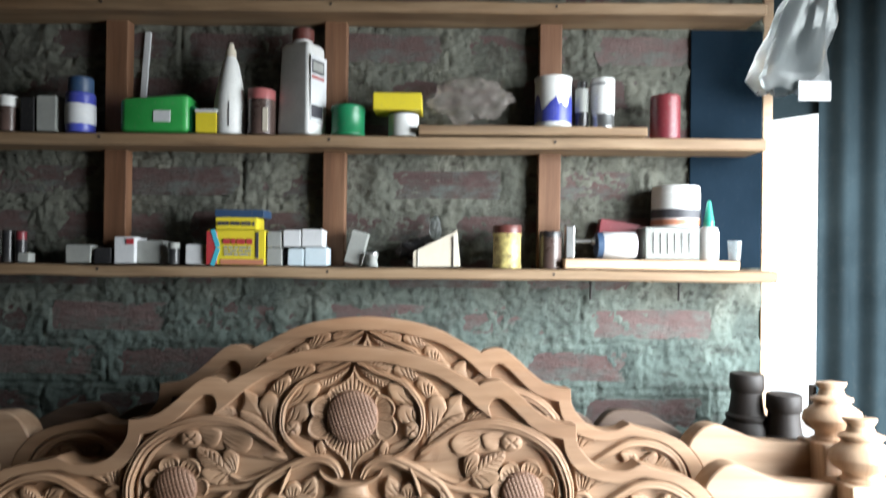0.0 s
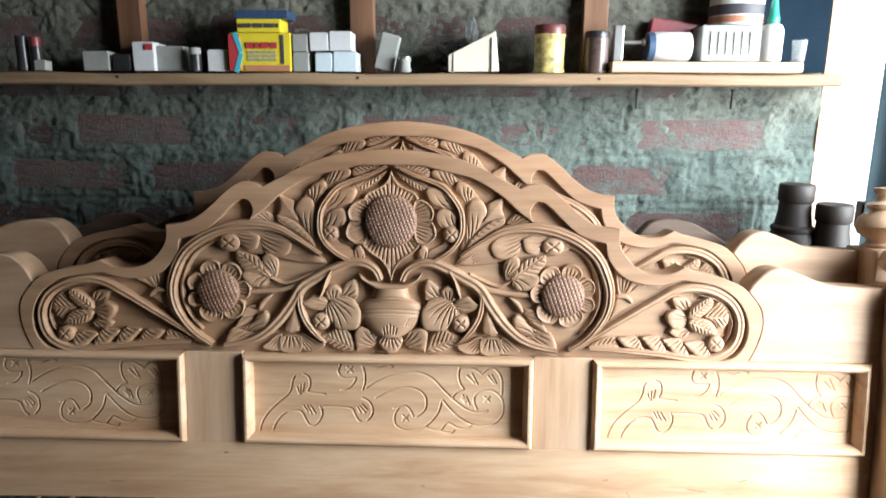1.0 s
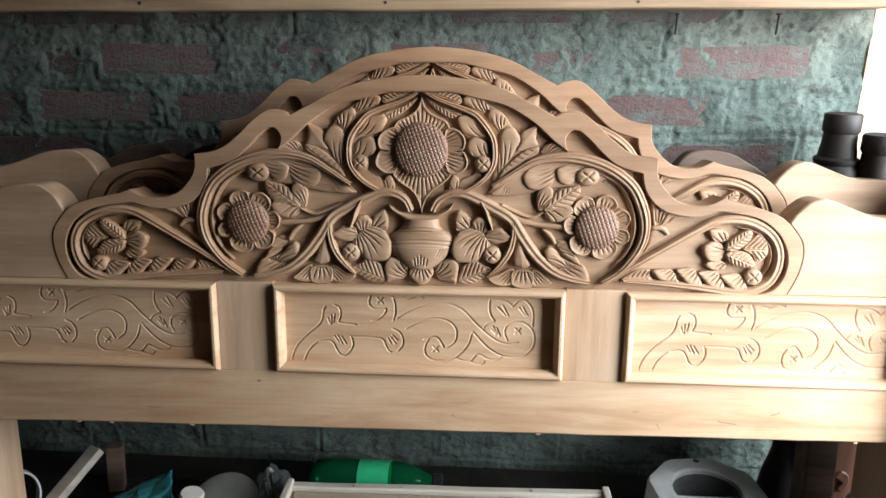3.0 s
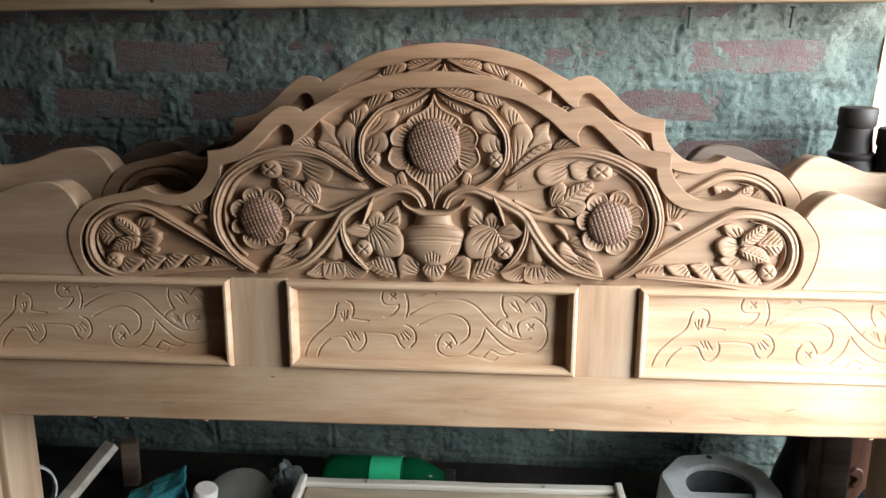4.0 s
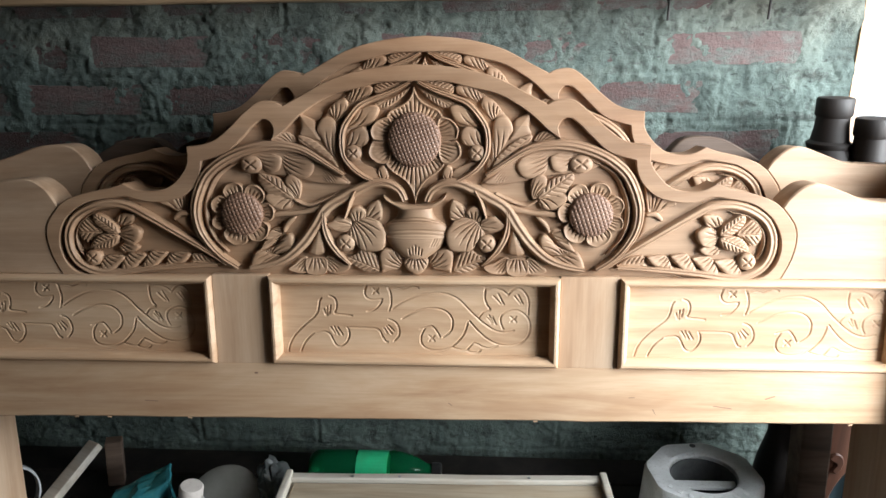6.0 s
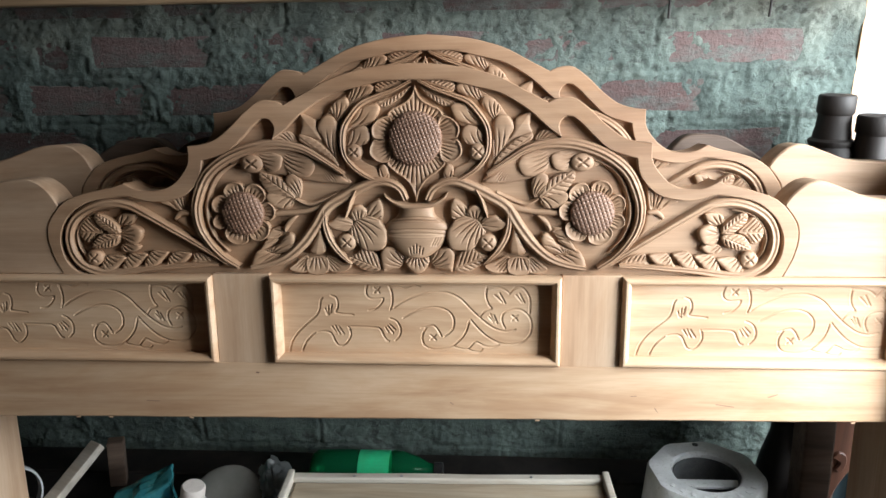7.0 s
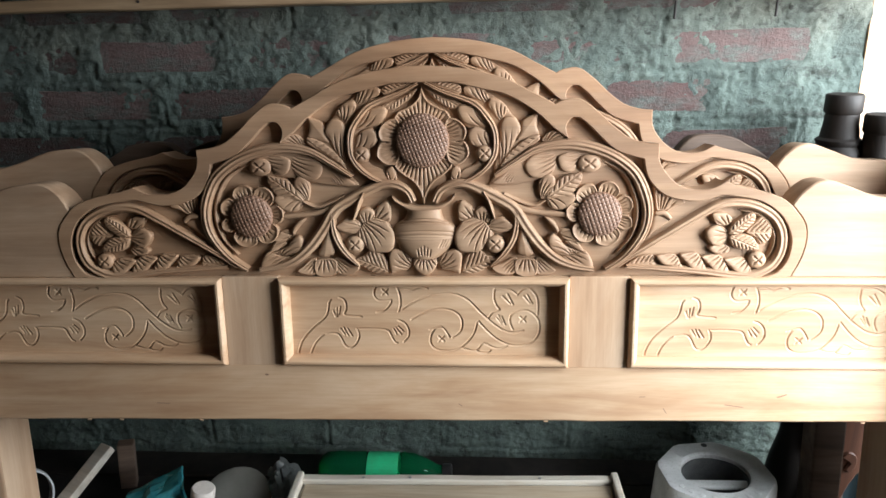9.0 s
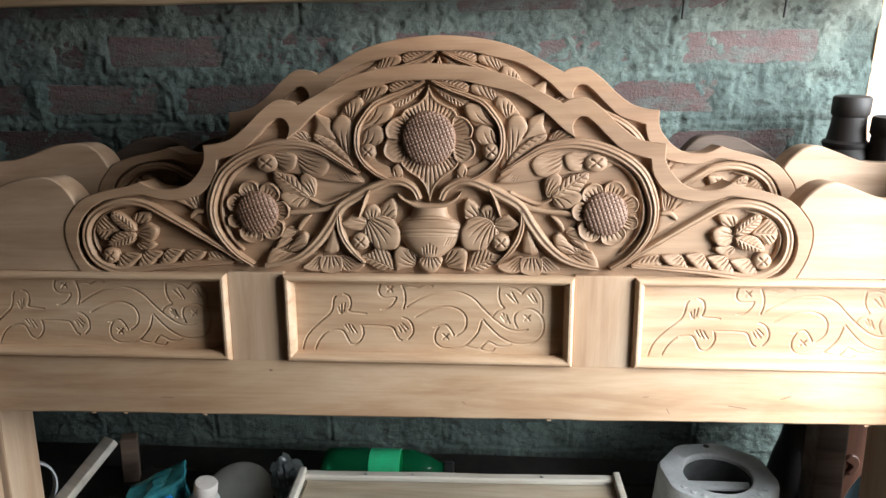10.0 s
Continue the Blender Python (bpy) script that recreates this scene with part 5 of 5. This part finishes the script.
ob = thing("green_bottle", "green plastic drink bottle lying on its side", "bottle", pose(-0.232, 0.225, BENCH + 0.0375, 0, 90, 0))
part("body", lathe([(0.004, 0.0), (0.026, 0.001), (0.034, 0.010), (0.0365, 0.03), (0.0365, 0.085), (0.035, 0.09), (0.0352, 0.155), (0.0365, 0.16), (0.034, 0.18), (0.024, 0.208), (0.014, 0.226), (0.0125, 0.236)], 36), GREENGLASS, ob, "", True)
part("label", lathe([(0.0356, 0.093), (0.0362, 0.0935), (0.0362, 0.152), (0.0356, 0.1525)], 36), mottled("green_label", (0.03, 0.62, 0.28), (0.04, 0.5, 0.22), 40, 0.4), ob, "bright green wrapper")
part("cap", lathe([(0.015, 0.236), (0.0155, 0.238), (0.0155, 0.252), (0.013, 0.254)], 28), BLACK, ob, "", True)

# eight-sided cast block with a round hole
STONE = mottled("pale_grey_cast_iron", (0.52, 0.53, 0.53), (0.34, 0.35, 0.35), 14, 0.6, 0.0, 0.35, 0.5)
ob = thing("cast_block", "grey eight-sided cast block with a round hole", "cast block", pose(0.489, 0.160, BENCH, 0, 0, 8) @ Matrix.Diagonal((0.93, 0.93, 1.0, 1.0)))
segs = 40
bm = bmesh.new()


def octagon(a, r):
    k = math.pi / 4
    return r * math.cos(k / 2) / math.cos((a + k / 2) % k - k / 2)


loops = []
for rad, z in ((0.118, 0.0), (0.112, 0.090), (0.108, 0.097), (None, 0.097), (-0.002, 0.094), (-0.004, 0.03), (-0.004, 0.0)):
    ring = []
    for i in range(segs):
        a = 2 * math.pi * i / segs
        r = 0.067 if rad is None else (octagon(a, rad) if rad > 0 else 0.065 + rad)
        ring.append(bm.verts.new((r * math.cos(a), r * 0.92 * math.sin(a), z)))
    loops.append(ring)
for a, b in zip(loops, loops[1:] + loops[:1]):
    for i in range(segs):
        bm.faces.new((a[i], a[(i + 1) % segs], b[(i + 1) % segs], b[i]))
part("body", bm, STONE, ob, "", True)
part("bar", box_bm(-0.061, 0.061, -0.022, 0.0, 0.074, 0.080, 0.002), STONE, ob, "flat bar across the hole", False, pose(0, 0.0, 0, 0, 0, -8))
# dark grey sleeve added to paint the shade inside the hole
part("liner", lathe([(0.0600, 0.004), (0.0612, 0.066), (0.0608, 0.088), (0.0592, 0.088), (0.0588, 0.006)], 36), mottled("hole_shade_grey", (0.05, 0.052, 0.055), (0.10, 0.105, 0.105), 30, 0.5), ob, "dark grey sleeve that paints the shade inside the hole", True, pose(0, 0, 0) @ Matrix.Diagonal((1, 0.92, 1, 1)))
for k in range(9):
    a = radians(205 + k * 14)
    part("raised_mark", box_bm(-0.004, 0.004, -0.005, 0.005, 0.097, 0.0985, 0.0006, 1), STONE, ob, "", False, pose(0.087 * math.cos(a), 0.080 * math.sin(a), 0, 0, 0, math.degrees(a) + 90))
# solid black disc paints the dark of a bolt hole
part("bolt_hole", lathe([(0.006, 0.0972), (0.006, 0.0978), (0.004, 0.0980)], 14), BLACK, ob, "", False, pose(0.015, 0.083, 0))

# dark turned posts standing behind the boards
TURNED = ((34, 0), (34, 300), (30, 306), (24, 330), (33, 352), (38, 380), (33, 420), (22, 470), (18, 520), (22, 560), (30, 600), (24, 660), (20, 720), (24, 780), (32, 850), (37, 920), (39, 960), (40, 975), (36, 990), (31, 998), (33, 1002), (33, 1006), (28, 1010), (25, 1030), (24, 1046), (27, 1050), (27, 1073), (25, 1076), (4, 1077))
for x, y, top, turn in ((0.662, 0.268, 1.113, 0), (0.712, 0.238, 1.084, 20)):
    ob = thing("turned_post", "dark stained turned wooden bed post standing upright", "bed post", pose(x, y, 0.0, 0, 0, turn), "dark turned bed posts")
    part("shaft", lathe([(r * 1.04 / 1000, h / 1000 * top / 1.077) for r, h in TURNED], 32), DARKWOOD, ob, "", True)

# carved leg of another bed, leaning upright beside the gap
REDWOOD = wood("red_brown_stained_timber", (0.045, 0.018, 0.011), (0.095, 0.038, 0.022), (0.14, 0.06, 0.036), "z", 0.5)
ob = thing("bed_post", "red-brown wooden bed post with a curved outline", "bed post", pose(0, 0.150, 0.0))
edge = chained(((652, 730), (676, 640), (684, 560), (680, 510), (664, 470), (658, 400), (668, 250), (662, 0)))
back_edge = chained(((706, 0), (700, 250), (702, 400), (709, 448), (722, 480)), ((722, 480), (738, 508), (742, 560), (740, 640), (742, 730)))
part("board", slab_bm(edge + back_edge, -45, 0, 4.0), REDWOOD, ob)
part("carved_scroll", slab_bm(closed_spline(((690, 520), (700, 530), (712, 524), (716, 508), (708, 490), (698, 496), (704, 508), (697, 514))), -2, 5, 2.0), REDWOOD, ob)

# clutter
foot, head = Vector((-0.705, 0.062, BENCH + 0.012)), Vector((-0.640, 0.205, BENCH + 0.096))
ob = thing("batten", "weathered pale batten leaning across the clutter", "batten", look(foot, head))
part("wood", box_bm(-0.014, 0.014, -0.008, 0.008, -(head - foot).length, 0.0, 0.002), GREYWOOD, ob)
tagged(part("wood_offcut", box_bm(-0.016, 0.014, -0.012, 0.012, 0.0, 0.100, 0.003), DULLWOOD, None, "", False, pose(-0.618, 0.215, BENCH + 0.0005, 3, 5, 20)), "brown wooden offcut standing on end", "offcut")
for x, y, r, turn, tint in ((-0.742, 0.090, 0.046, 50, WHITE_CARD), (-0.800, 0.085, 0.040, 25, WHITE_CARD)):
    ob = thing("sandal_strap", "worn pale plastic strap standing in a loop", "strap", pose(x, y, BENCH + 0.058, 78, 0, turn))
    bm = bmesh.new()
    n = 40
    rings = []
    for i in range(n):
        a = 2 * math.pi * i / n
        rr = r * (1 + 0.1 * math.sin(2 * a))
        rings.append([bm.verts.new(((rr + q) * math.cos(a), (rr + q) * 1.1 * math.sin(a), w)) for q, w in ((0, -0.011), (0.003, -0.011), (0.004, 0), (0.003, 0.011), (0, 0.011), (-0.001, 0))])
    for i in range(n):
        for j in range(6):
            bm.faces.new((rings[i][j], rings[(i + 1) % n][j], rings[(i + 1) % n][(j + 1) % 6], rings[i][(j + 1) % 6]))
    part("loop", bm, tint, ob, "", True)
ob = thing("blue_packet", "crumpled blue and teal plastic packet", "packet", pose(-0.505, 0.105, BENCH, 0, 0, 25))
bm = box_bm(-0.05, 0.05, -0.03, 0.03, 0.0, 0.085, 0.006, 2)
bmesh.ops.subdivide_edges(bm, edges=bm.edges[:], cuts=3, use_grid_fill=True)
for v in bm.verts:
    v.co.z *= 0.75 + 0.35 * (v.co.x + 0.05) / 0.1
    v.co += 0.010 * noise.noise_vector(v.co * 32)
    v.co.z = max(0.0, v.co.z)
part("film", bm, mottled("teal_film", (0.02, 0.16, 0.20), (0.07, 0.30, 0.30), 34, 0.25), ob)
part("label", box_bm(-0.045, 0.045, -0.045, -0.041, 0.038, 0.068, 0.001, 1), mottled("blue_film", (0.008, 0.13, 0.40), (0.02, 0.24, 0.55), 30, 0.25), ob, "bright blue print", False, pose(0, 0, 0, 0, -16, 0))
ob = thing("white_bottle", "small white plastic bottle with a pale pink cap", "bottle", pose(-0.423, 0.085, BENCH, 0, 12, 0))
part("body", lathe([(0.028, 0), (0.030, 0.003), (0.030, 0.055), (0.026, 0.066), (0.018, 0.072)], 28), WHITE, ob, "", True)
part("cap", lathe([(0.019, 0.073), (0.0205, 0.075), (0.0205, 0.098), (0.018, 0.102), (0.002, 0.102)], 28), mottled("pale_pink_cap", (0.66, 0.61, 0.56), (0.55, 0.49, 0.45), 20, 0.5), ob, "", True)
ob = thing("grey_disc", "dull grey round board leaning behind the bottle", "disc", pose(-0.368, 0.130, BENCH + 0.033, 30, 0, 6))
part("board", lathe([(0.058, 0), (0.064, 0.002), (0.065, 0.008), (0.060, 0.012), (0.03, 0.0145), (0.002, 0.015)], 40), mottled("grey_brown_board", (0.27, 0.265, 0.24), (0.19, 0.185, 0.165), 12, 0.85), ob, "", True)
crumpled("plastic_film", "crumpled clear plastic film beside the box", "plastic film", BAG, -0.285, 0.165, BENCH, 0.030, 0.024, 0.046, 21)
